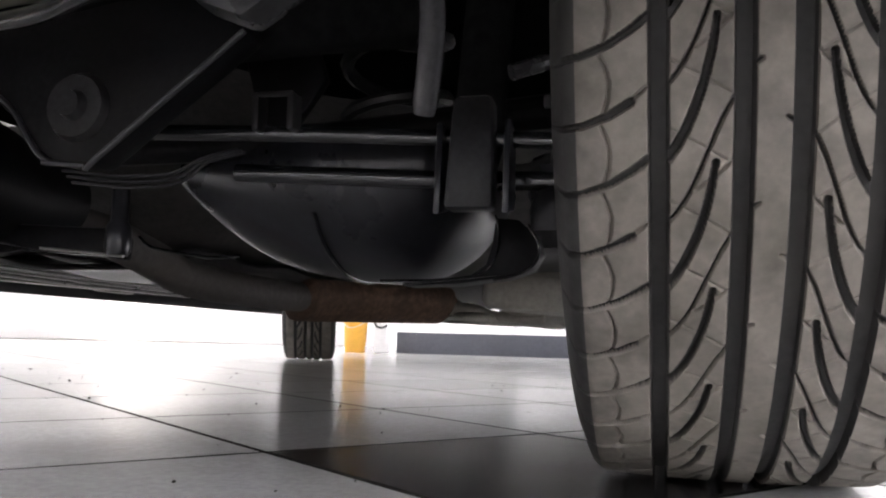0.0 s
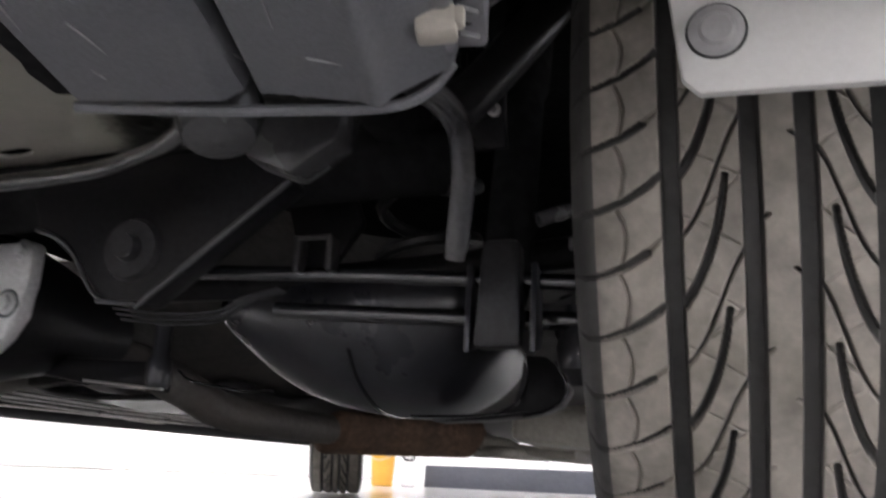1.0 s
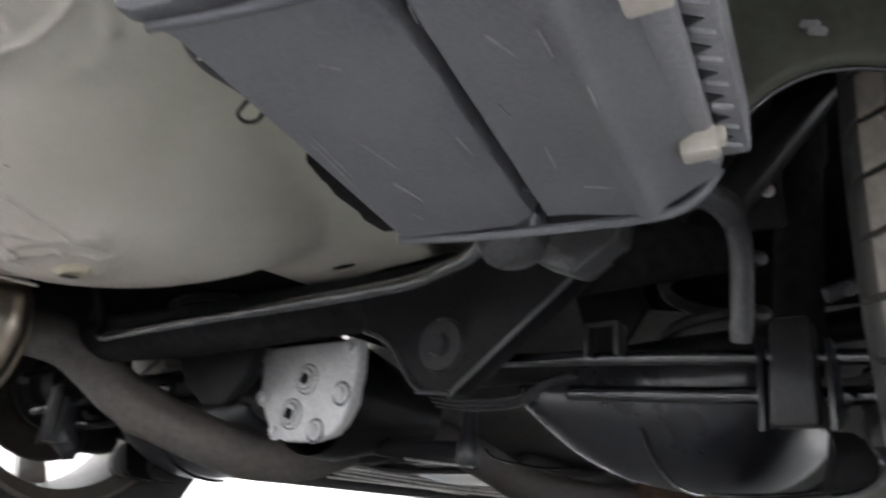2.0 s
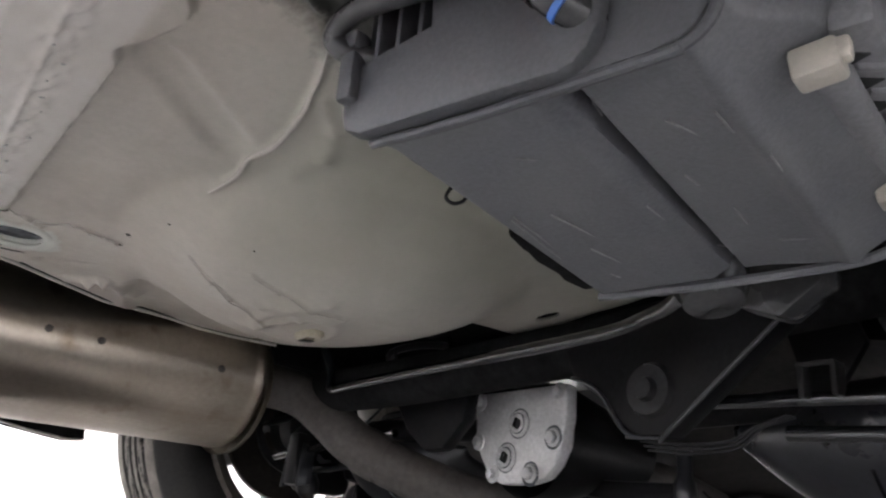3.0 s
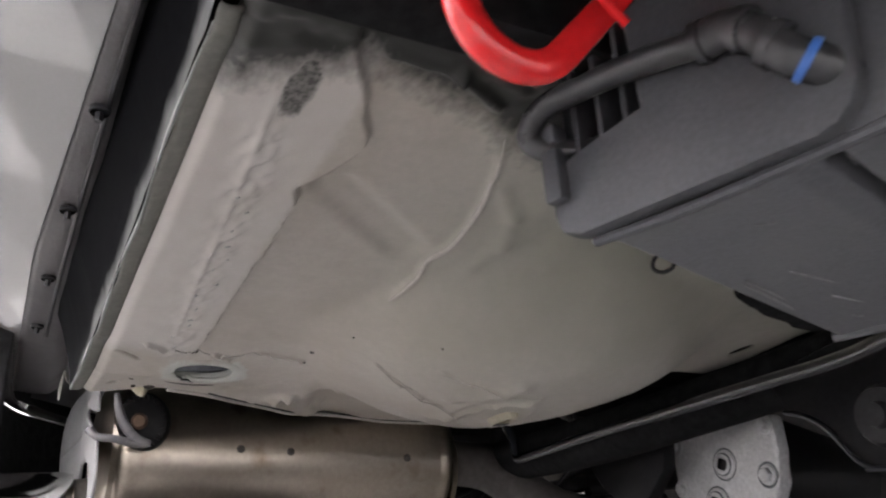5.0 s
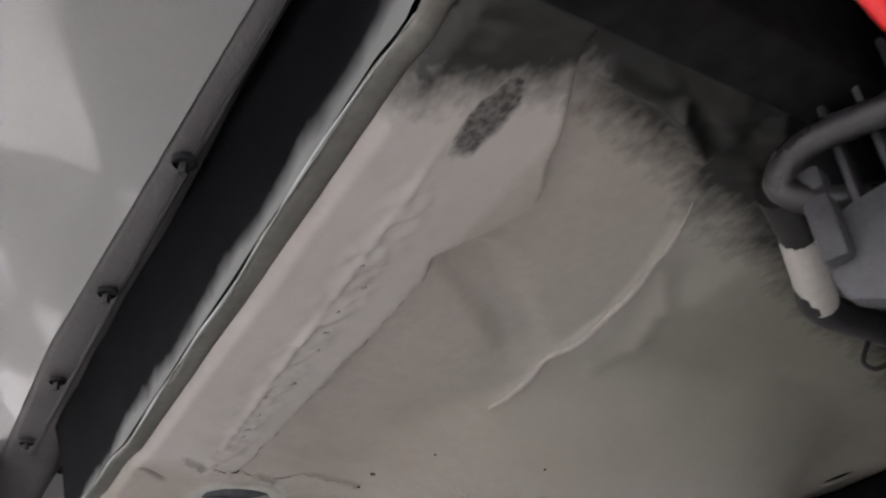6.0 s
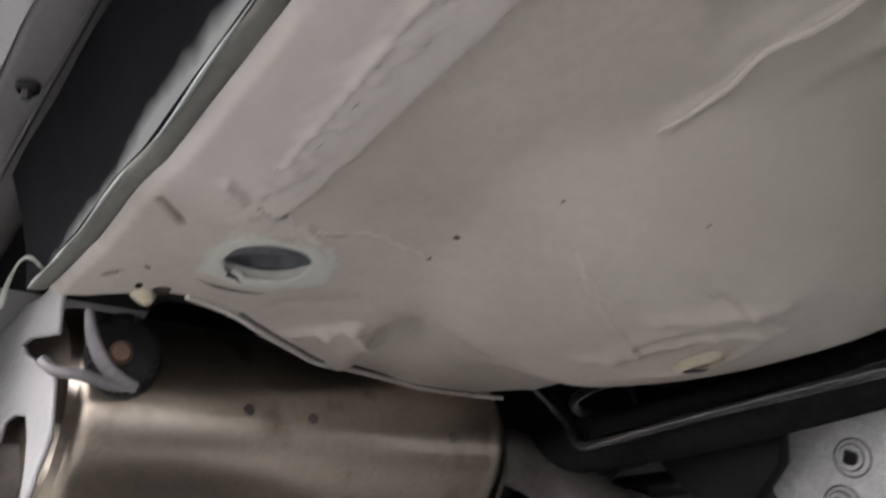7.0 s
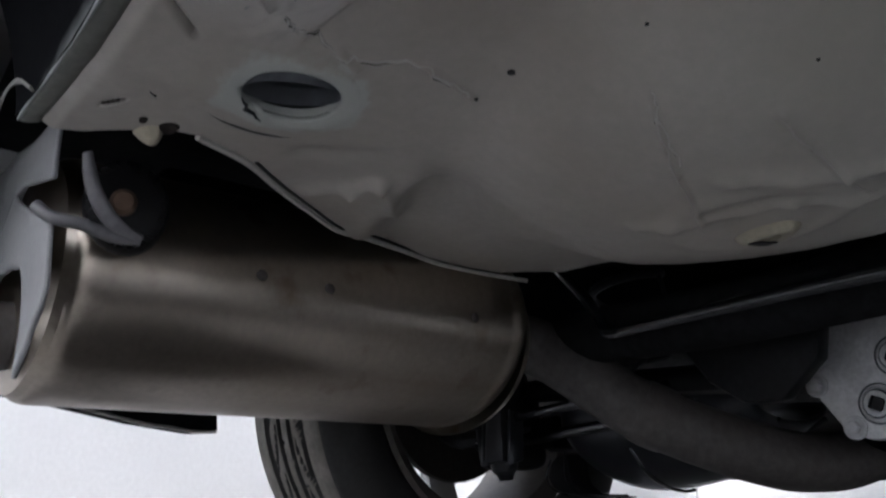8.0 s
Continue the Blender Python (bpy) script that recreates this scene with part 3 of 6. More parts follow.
def wheel(centre, width, mesh, outside):
    """A wheel with its tyre, rim, spokes, brake disc and nuts; outside is the side, +1 or -1, that the spokes face."""
    hub = empty("wheel", car)
    hub.matrix_basis = pose(*centre)
    t = new("tyre", mesh)
    t.parent = hub
    tagged(t, "black road tyre with curved tread cuts")
    bm = bmesh.new()
    k = outside
    rim = [(0.212, -0.46), (0.206, -0.44), (0.190, -0.40), (0.182, -0.1), (0.186, 0.30), (0.196, 0.40), (0.212, 0.45),
           (0.208, 0.462), (0.19, 0.43), (0.178, 0.30), (0.174, -0.1), (0.182, -0.38), (0.204, -0.47), (0.212, -0.46)]
    lathe(bm, [(r, h * width * k) for r, h in rim], pose(0, 0, 0, 0, 90, 0), 48)
    part("rim", bm, M_BARREL, hub, "dark brown alloy rim")
    for s in range(5):
        bm = bmesh.new()
        out = [(0.035, -0.030), (0.10, -0.020), (0.178, -0.032), (0.178, 0.032), (0.10, 0.020), (0.035, 0.030)]
        plate(bm, out, 0.022, pose(k * 0.33 * width - 0.011, 0, 0) @ pose(0, 0, 0, 72 * s + 10, 0, 0) @ pose(0, 0, 0, 0, 90, 0), 0.005)
        part("spoke", bm, M_RIM, hub)
    bm = bmesh.new()
    lathe(bm, [(0.0, 0.24), (0.05, 0.24), (0.058, 0.30), (0.05, 0.37), (0.0, 0.375)], pose(0, 0, 0, 0, 90, 0) @ pose(0, 0, 0) @ Matrix.Diagonal((1, 1, width * k, 1)), 28)
    part("hub_cap", bm, M_RIM, hub)
    bm = bmesh.new()
    lathe(bm, [(0.0, -0.14), (0.07, -0.14), (0.075, -0.05), (0.135, -0.05), (0.137, -0.01), (0.135, 0.03), (0.0, 0.04)], pose(0, 0, 0, 0, 90, 0) @ Matrix.Diagonal((1, 1, width * k, 1)), 40)
    part("brake_disc", bm, M_DISC, hub, "rust-tinged brake disc")
    bm = bmesh.new()
    lathe(bm, [(0.0, -0.34), (0.04, -0.34), (0.055, -0.28), (0.06, -0.14), (0.085, -0.13), (0.085, -0.1)], pose(0, 0, 0, 0, 90, 0) @ Matrix.Diagonal((1, 1, width * k, 1)), 24)
    part("hub_carrier", bm, M_CHASSIS, hub)
    bm = bmesh.new()
    box(bm, (0.07, 0.06, 0.13), pose(-k * 0.012, -0.02, 0.0) @ pose(0, 0.125, 0.03, 15, 0, 0), 0.012)
    part("brake_caliper", bm, M_CHASSIS, hub)
    return hub


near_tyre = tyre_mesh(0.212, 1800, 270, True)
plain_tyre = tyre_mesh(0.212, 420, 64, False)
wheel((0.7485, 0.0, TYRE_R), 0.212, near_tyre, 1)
wheel((-0.740, 0.0, TYRE_R), 0.212, plain_tyre, -1)
# the front wheels are steered to the left
for x, side in ((-0.740, -1), (0.754, 1)):
    front = wheel((x, 2.56, TYRE_R), 0.212, plain_tyre, side)
    front.matrix_basis = pose(x, 2.56, TYRE_R, 0, 0, 22)

# luggage floor with the spare wheel bowl, rear rail, sealer and holes
BEAD = [(0.186, -0.592), (0.203, -0.588), (0.221, -0.585), (0.243, -0.588), (0.270, -0.584), (0.300, -0.586), (0.326, -0.591), (0.345, -0.597), (0.365, -0.603), (0.391, -0.614)]


# creases and dried sealer runs on the floor: x0, y0, x1, y1, rise, half width
RUNS = [
    (0.104, -0.568, 0.090, -0.540, 0.0012, 0.0016), (0.090, -0.540, 0.079, -0.515, 0.0014, 0.0016),
    (0.145, -0.528, 0.142, -0.500, 0.0014, 0.0018),
    (0.079, -0.515, 0.061, -0.470, 0.0012, 0.0016), (0.142, -0.500, 0.143, -0.440, 0.0014, 0.0018),
    (0.052, -0.466, 0.019, -0.474, 0.0034, 0.0060), (0.100, -0.496, 0.157, -0.459, 0.0050, 0.0075),
    (0.060, -0.470, 0.110, -0.459, 0.0040, 0.0050), (0.110, -0.459, 0.140, -0.432, 0.0040, 0.0050),
    (0.436, -0.703, 0.433, -0.664, 0.0060, 0.0040), (0.433, -0.664, 0.416, -0.634, 0.0060, 0.0040),
    (-0.150, -0.603, -0.123, -0.587, 0.0062, 0.0075), (-0.123, -0.587, -0.100, -0.579, 0.0080, 0.0065),
    (-0.100, -0.579, -0.128, -0.550, 0.0062, 0.0055), (-0.128, -0.550, -0.154, -0.528, 0.0058, 0.0070), (-0.090, -0.640, -0.060, -0.600, -0.0030, 0.0090),
    (-0.075, -0.500, -0.059, -0.539, 0.0045, 0.0050),
    (0.030, -0.645, 0.022, -0.605, 0.0022, 0.0022),
    (0.341, -0.586, 0.316, -0.562, 0.0028, 0.0065), (0.316, -0.562, 0.276, -0.546, 0.0026, 0.0075), (0.276, -0.546, 0.240, -0.552, 0.0020, 0.0085),
    (-0.035, -0.706, -0.055, -0.690, -0.0028, 0.0016), (-0.008, -0.742, 0.010, -0.761, -0.0030, 0.0014),
    (0.050, -0.744, 0.037, -0.728, 0.0030, 0.0022), (0.010, -0.668, 0.018, -0.683, 0.0022, 0.0022),
]


def line_distance(x, y, ax, ay, bx, by):
    t = min(1.0, max(0.0, ((x - ax) * (bx - ax) + (y - ay) * (by - ay)) / ((bx - ax) ** 2 + (by - ay) ** 2)))
    return math.hypot(x - ax - t * (bx - ax), y - ay - t * (by - ay))


def pan_base(x):
    return 0.353 + 0.075 * (x - 0.05) if x > -0.05 else 0.3455 + 0.06 * (-0.05 - x)


def bowl_radius(x, y):
    """1 on the rim of the spare wheel bowl, 0 at its middle."""
    ex, ey = (x - 0.135) / (0.265 if x < 0.135 else 0.141), (y + 0.411) / (0.213 if y < -0.411 else 0.172)
    return (abs(ex) ** 1.75 + abs(ey) ** 1.75) ** (1 / 1.75)


def pan_height(x, y):
    z = pan_base(x)
    # bowl
    u = bowl_radius(x, y)
    f = 1 - u ** 2.33
    z -= 0.0308 * (f + math.sqrt(f * f + 0.02)) * (1 - smooth(1.1, 1.35, u))
    # rail along the rear
    edge = -0.700 - 0.006 * math.exp(-((x - 0.312) / 0.013) ** 2) + 0.015 * math.exp(-((x - 0.362) / 0.026) ** 2) - 0.022 * smooth(0.395, 0.45, x) + 0.0022 * noise.noise((x * 55, 0.0, 3.0))
    z -= 0.0070 * (1 - smooth(edge - 0.0020, edge + 0.0012, y)) * smooth(0.0, 0.06, x)
    z += 0.016 * (1 - smooth(-0.785, -0.764, y))
    # sealer along the rail, brushed on
    sx, sy = 0.92 * x + 0.39 * y, -0.39 * x + 0.92 * y
    n1 = noise.noise((sx * 60, sy * 170, 0.3)) + 0.6 * noise.noise((sx * 150, sy * 280, 4.3))
    band = math.exp(-((y + 0.719 + 0.05 * x) / 0.010) ** 2)
    z -= (0.0018 * max(-0.5, n1) + 0.0012) * band * smooth(-0.02, 0.02, x) * (1 - smooth(0.35, 0.39, x))
    ridge = y + 0.7235 + 0.05 * x
    z -= 0.0015 * math.exp(-(ridge / 0.0017) ** 2) * max(0.0, 0.8 + 0.9 * noise.noise((x * 40, y * 20, 8.0))) * smooth(0.03, 0.06, x) * (1 - smooth(0.37, 0.40, x))
    # sealer bead on the floor
    d = 1.0
    for (ax, ay), (bx, by) in zip(BEAD, BEAD[1:]):
        t = min(1.0, max(0.0, ((x - ax) * (bx - ax) + (y - ay) * (by - ay)) / ((bx - ax) ** 2 + (by - ay) ** 2)))
        d = min(d, math.hypot(x - ax - t * (bx - ax), y - ay - t * (by - ay)))
    z -= 0.0042 * math.exp(-(d / 0.0026) ** 2) * (0.75 + 0.6 * noise.noise((x * 60, y * 60, 1.0))) * smooth(0.180, 0.205, x) * (1 - smooth(0.37, 0.395, x))
    # stamped hollows
    z += 0.0062 * math.exp(-(line_distance(x, y, 0.310, -0.682, 0.252, -0.610) / 0.0150) ** 4)
    z -= 0.0035 * math.exp(-(((x - 0.33) / 0.05) ** 2 + ((y + 0.545) / 0.020) ** 2))
    r = math.hypot((x - 0.080) / 0.052, (y + 0.448) / 0.034)
    z -= 0.0030 * math.exp(-((r - 1) / 0.18) ** 2)
    z -= 0.004 * math.exp(-(((x - 0.074) / 0.020) ** 2 + ((y + 0.432) / 0.014) ** 2))
    # crease running out to the left edge
    z -= 0.005 * math.exp(-(((y + 0.560 + 0.35 * (x + 0.10)) / 0.014) ** 2)) * (1 - smooth(-0.13, -0.01, x))
    z += 0.006 * math.exp(-(((y + 0.52 + 0.30 * (x + 0.10)) / 0.03) ** 2)) * (1 - smooth(-0.13, 0.0, x))
    for ax, ay, bx, by, rise, half in RUNS:
        if abs(x - ax) < 0.09 and abs(y - ay) < 0.09:
            z -= (1.6 if half < 0.003 else 0.85) * rise * math.exp(-(line_distance(x, y, ax, ay, bx, by) / half) ** 2) * (1 + 0.35 * noise.noise((x * 60, y * 60, 7.0)))
    # folded edge low on the bowl's side
    beyond = along(y, [(-0.56, -0.066), (-0.533, -0.060), (-0.49, -0.050), (-0.455, -0.034)]) - x
    if 0 < beyond < 0.2:
        z += 0.018 * smooth(0.0, 0.020, beyond) * math.exp(-(beyond / 0.065) ** 2) * smooth(-0.565, -0.535, y) * (1 - smooth(-0.450, -0.415, y))
    # crinkled underseal beside the canister
    tar = smooth(0.0, 0.035, x - 0.198 + 0.33 * y + 0.9 * max(0.0, -0.715 - y))
    if tar > 0:
        z -= tar * (0.007 * abs(noise.noise((x * 34, y * 24, 9.0))) + 0.0022 * noise.noise((x * 110, y * 90, 3.0)))
    # collar of the drain hole
    h = math.hypot((x + 0.029) / 1.0, (y + 0.682) / 1.08)
    z -= 0.0012 * math.exp(-((h - 0.031) / 0.006) ** 2)
    return z + 0.0012 * noise.noise((x * 14, y * 14, 2.0)) + 0.0004 * noise.noise((x * 70, y * 70, 5.0))


PAN_LEFT = [(-0.775, -0.158), (-0.752, -0.146), (-0.735, -0.126), (-0.715, -0.110), (-0.70, -0.106), (-0.66, -0.126), (-0.60, -0.178), (-0.54, -0.219), (-0.465, -0.246), (-0.39, -0.258), (-0.30, -0.252), (-0.10, -0.250)]


def pan_keep(p):
    if p.x < along(p.y, PAN_LEFT):
        return False
    if math.hypot(p.x + 0.029, (p.y + 0.682) / 1.06) < 0.0235:
        return False
    if math.hypot((p.x - 0.142) / 0.017, (p.y + 0.177) / 0.008) < 1:   # oval hole in the ledge
        return False
    if math.hypot((p.x - 0.074) / 0.0045, (p.y + 0.4315) / 0.003) < 1:
        return False
    if bowl_radius(p.x, p.y) > 1.03:   # the floor ends ahead of the bowl, but for a ledge
        if p.x < 0.07 and p.y > -0.30 - 0.9 * max(0.0, -0.20 - p.x):
            return False
        if p.x >= 0.07 and p.y > -0.148 - 0.25 * max(0.0, 0.12 - p.x):
            return False
    if math.hypot((p.x + 0.093) / 0.010, (p.y + 0.7515 - 0.42 * (p.x + 0.093)) / 0.0026) < 1:
        return False
    return True


bm = bmesh.new()
sheet(bm, 520, 440, lambda u, v: (lambda x, y: (x, y, pan_height(x, y)))(-0.30 + 0.78 * u, -0.774 + 0.672 * v), pan_keep)
for v in bm.verts:
    if v.is_boundary:
        h = Vector((v.co.x + 0.029, (v.co.y + 0.682) / 1.08))
        if h.length < 0.032:
            h = h.normalized() * 0.0235
            v.co.x, v.co.y = h.x - 0.029, h.y * 1.08 - 0.682
        elif abs(v.co.x - along(v.co.y, PAN_LEFT)) < 0.006 and v.co.y > -0.772:
            v.co.x = along(v.co.y, PAN_LEFT)
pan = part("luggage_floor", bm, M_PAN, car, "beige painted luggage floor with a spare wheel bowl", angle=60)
thick = pan.modifiers.new("thickness", "SOLIDIFY")
thick.thickness, thick.offset = 0.003, 1.0

# rear body panel rising behind the floor's edge, black with pale overspray along the bottom
bm = bmesh.new()
sheet(bm, 120, 16, lambda u, v: (-0.16 + 0.64 * u, -0.7840 - 0.020 * v ** 1.5, pan_height(-0.16 + 0.64 * u, -0.7725) - 0.001 + 0.077 * v))
rear_panel = part("rear_panel", bm, M_OVERSPRAY, car, "black rear body panel with ragged pale overspray")

# olive flange strip between floor and rear panel, its edge highlight a pale line
bm = bmesh.new()
sheet(bm, 110, 4, lambda u, v: (lambda x: (x, -0.7715 - 0.0115 * v - 0.0015 * noise.noise((x * 22, 0, 6)) * v, pan_height(x, -0.7725) - 0.0012 - 0.0022 * math.sin(2.4 * v) + 0.0005 * noise.noise((x * 60, v * 3, 2))))(-0.160 + 0.600 * u))
flange = part("rear_flange", bm, M_FLANGE, car, "dull olive flange along the rear edge of the floor", angle=60)
th = flange.modifiers.new("thickness", "SOLIDIFY")
th.thickness = 0.0015
bm = bmesh.new()
tube(bm, [(x, -0.7832 - 0.0015 * noise.noise((x * 22, 0, 6)), pan_height(x, -0.7725) - 0.0030 + 0.0005 * math.sin(90 * x)) for x in (-0.158, -0.13, -0.10, -0.07, -0.03, 0.02, 0.07, 0.13, 0.19, 0.25, 0.31, 0.37, 0.43)], lambda t: 0.0007 + 0.0004 * math.sin(37 * t), 8, 5)
part("flange_highlight", bm, M_OLD_PAINT, flange, "pale line for the highlight on the flange edge")

# pale turned edge along the floor's left side
bm = bmesh.new()
tube(bm, [(along(y, PAN_LEFT), y, pan_height(along(y, PAN_LEFT), y) - 0.001) for y in (-0.70, -0.66, -0.62, -0.58, -0.54, -0.50, -0.45, -0.40, -0.34, -0.30)], 0.0022, 8, 4)
part("floor_edge", bm, M_SEALER, pan, "pale turned edge of the floor")

# dark tube stands in for the shaded gap beside the edge
bm = bmesh.new()
tube(bm, [(along(y, PAN_LEFT) + 0.0065, y, pan_height(along(y, PAN_LEFT) + 0.0065, y) - 0.0002) for y in (-0.655, -0.62, -0.58, -0.54, -0.50, -0.45, -0.40, -0.34)], 0.0012, 8, 4)
part("edge_shade", bm, M_HOLE, pan, "dark line for the shade behind the turned edge")

# hairline cracks, lifted paint and a bare chip
def on_pan(x, y, drop=0.0001):
    return Vector((x, y, pan_height(x, y) - drop))


def jagged(points, seed, amount=0.0009, steps=5):
    rng = random.Random(seed)
    out = []
    for (ax, ay), (bx, by) in zip(points, points[1:]):
        for k in range(steps):
            t = k / steps
            out.append(on_pan(ax + (bx - ax) * t + rng.uniform(-amount, amount), ay + (by - ay) * t + rng.uniform(-amount, amount)))
    return out + [on_pan(*points[-1])]


# sealer bead coloured paler than the floor, partly for the light it catches
bm = bmesh.new()
tube(bm, [on_pan(x, y, -0.0006) for x, y in BEAD], lambda t: 0.0006 + 0.0022 * math.sin(math.pi * min(1.0, 0.06 + 0.94 * t)) ** 0.7 * (0.8 + 0.3 * noise.noise((t * 14, 0, 3))), 10, 8)
part("sealer_bead", bm, M_BEADING, pan, "pale brushed bead of seam sealer")
CRACKS = [
    ([(0.010, -0.761), (0.001, -0.752), (-0.008, -0.742)], 0.0006), ([(-0.042, -0.7036), (-0.054, -0.694), (-0.060, -0.684)], 0.0010),
    ([(0.104, -0.568), (0.094, -0.548), (0.084, -0.526), (0.060, -0.469)], 0.0005), ([(0.145, -0.528), (0.142, -0.505), (0.143, -0.431)], 0.0005),
    ([(-0.0662, -0.7404), (-0.072, -0.736)], 0.0005),
]
for k, (points, radius) in enumerate(CRACKS):
    bm = bmesh.new()
    tube(bm, jagged(points, k), lambda t, r=radius: r * (0.25 + 0.9 * math.sin(math.pi * t)), 6, 1)
    part("paint_crack", bm, M_HOLE if k in (0, 1, 4) else M_BEADING, pan, "fine crack in the paint")
for k, points in enumerate(([(0.0316, -0.7195), (0.0244, -0.708), (0.0276, -0.7021), (0.0169, -0.6841), (0.0173, -0.6671), (0.031, -0.647), (0.027, -0.6248), (0.024, -0.609)],
                            [(0.108, -0.570), (0.100, -0.556), (0.086, -0.5219)])):
    bm = bmesh.new()
    tube(bm, jagged(points, 20 + k, 0.0014), lambda t: 0.0006 * (0.5 + 0.5 * math.sin(40 * t)) + 0.0003, 6, 1)
    part("paint_flake", bm, M_SEALER, pan, "lifted pale edge of flaking paint")
    bm = bmesh.new()
    tube(bm, [q + Vector((-0.0020, 0.0010, 0.0)) for q in jagged(points, 20 + k, 0.0014)], lambda t: 0.0004 * (0.5 + 0.5 * math.sin(23 * t + 1)), 6, 1)
    part("paint_crack", bm, M_HOLE, pan, "dark crack in the paint")
bm = bmesh.new()
lathe(bm, [(0.0, -0.0008), (0.0020, -0.0006), (0.0024, 0.0004)], pose(0.054, -0.607, pan_height(0.054, -0.607) - 0.0002), 7)
part("paint_chip", bm, M_HOLE, pan, "small dark chip in the paint")

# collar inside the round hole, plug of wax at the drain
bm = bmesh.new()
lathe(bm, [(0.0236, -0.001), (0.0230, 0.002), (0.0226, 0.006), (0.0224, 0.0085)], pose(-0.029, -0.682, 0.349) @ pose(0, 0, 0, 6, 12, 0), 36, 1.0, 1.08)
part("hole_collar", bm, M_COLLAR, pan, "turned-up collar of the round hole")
# cavity roof, its shade put into the grey
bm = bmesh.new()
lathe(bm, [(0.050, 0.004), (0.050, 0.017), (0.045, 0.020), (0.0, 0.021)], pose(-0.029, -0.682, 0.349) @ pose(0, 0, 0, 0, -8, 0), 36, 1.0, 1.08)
part("hole_cavity", bm, M_COLLAR, pan, "shaded grey cavity above the round hole")
for cx, cy, r in ((0.024, -0.604, 0.0010), (0.171, -0.541, 0.0007), (0.128, -0.598, 0.0008)):
    bm = bmesh.new()
    lathe(bm, [(0.0, -0.0012), (r, -0.0009), (r * 1.15, 0.0)], pose(cx, cy, pan_height(cx, cy) - 0.0002), 10)
    part("pit", bm, M_HOLE, pan)
rng = random.Random(4)
for k in range(14):
    cx = 0.03 + 0.021 * k + rng.uniform(-0.005, 0.005)
    cy = -0.731 + 0.006 * math.sin(11 * cx) + rng.uniform(-0.006, 0.007)
    ln = rng.uniform(0.002, 0.006)
    bm = bmesh.new()
    box(bm, (ln, rng.uniform(0.0006, 0.0012), 0.0022), pose(cx, cy, pan_height(cx, cy) + 0.0005, 0, 0, 25 + rng.uniform(-25, 25)), 0.0004, 1)
    part("pit", bm, M_OLD_PAINT, pan)
bm = bmesh.new()
lathe(bm, [(0.0238, 0.004), (0.0240, -0.0004), (0.0250, -0.0018), (0.0290, -0.0022), (0.033, -0.0012), (0.036, 0.001)], pose(-0.029, -0.682, pan_base(-0.029) + 0.001), 40, 1.0, 1.08)
part("hole_rim", bm, M_PAN, pan, "pale raised rim of the hole")
bm = bmesh.new()
lathe(bm, [(0.004, 0.001), (0.0055, -0.0030), (0.010, -0.0036), (0.0135, -0.0012), (0.015, 0.002)], pose(0.078, -0.4305, pan_height(0.078, -0.431) + 0.0008) @ pose(0, 0, 0, 4, -3, 0), 20, 1.35, 0.9)
part("drain_grommet", bm, M_WAX, pan, "wax-smeared drain grommet")
# flat dark plate painted as the shade in the ragged drain hole
bm = bmesh.new()
plate(bm, [(-0.008, -0.002), (-0.002, -0.0055), (0.003, -0.003), (0.009, -0.001), (0.003, 0.004), (-0.002, 0.0025)], 0.001, pose(0.0735, -0.4310, pan_height(0.078, -0.431) - 0.0046, 0, 0, 35) @ Matrix.Scale(0.95, 4))
part("drain_shade", bm, M_HOLE, pan, "ragged dark plate for the shade in the drain hole")
for sx, sy, r in ((-0.106, -0.7165, 0.009), (-0.104, -0.7315, 0.0038)):
    bm = bmesh.new()
    lathe(bm, [(0.0, 0.0), (r * 0.8, -0.0008), (r, 0.0006)], pose(sx, sy, pan_height(sx, sy) - 0.0006), 14, 1.0, 0.6)
    part("rust_hole", bm, M_SOOT, pan, "rusty ragged hole")

# black closing panels, added as unlit cavity above floor, behind rail and over axle
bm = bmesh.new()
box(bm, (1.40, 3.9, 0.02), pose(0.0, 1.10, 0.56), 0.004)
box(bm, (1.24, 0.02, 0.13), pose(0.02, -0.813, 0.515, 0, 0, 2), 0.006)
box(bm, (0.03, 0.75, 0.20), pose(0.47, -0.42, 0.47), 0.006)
part("body_void", bm, M_VOID, car, "black panels added as the unlit body cavity")
bm = bmesh.new()
sheet(bm, 30, 30, lambda u, v: (0.42 + 0.30 * u, -0.80 + 0.55 * v, 0.415 + 0.03 * u + 0.01 * math.sin(9 * v)))
part("side_floor", bm, M_WAXED, car, "black waxed side floor")

# exhaust: muffler, hanger, tail pipe, and the pipe that runs forward under the axle
MUF = dict(x=-0.372, z=0.312, a=0.126, b=0.096, y0=-0.722, y1=-0.304)


def muffler_at(y, lean=0.0):
    """A pose with z along the car's length at the muffler's middle."""
    return pose(MUF["x"], y, MUF["z"] - 0.03 * (y + 0.5), -90, 0, 0)


bm = bmesh.new()
L = MUF["y1"] - MUF["y0"]
prof = [(0.955, 0.000), (0.980, 0.003), (0.993, 0.008), (0.997, 0.014), (0.995, 0.018), (0.995, 0.024)]
body_prof = prof + [(0.995, L * k / 12) for k in range(1, 12)] + [(0.992, L - 0.024), (0.99, L - 0.018), (1.005, L - 0.014), (1.0, L - 0.008), (0.985, L - 0.003), (0.955, L)]
lathe(bm, body_prof, muffler_at(MUF["y0"]), 64, MUF["a"], MUF["b"])
muffler = part("muffler", bm, M_MUFFLER, car, "oval steel muffler with brown heat stains", angle=50)
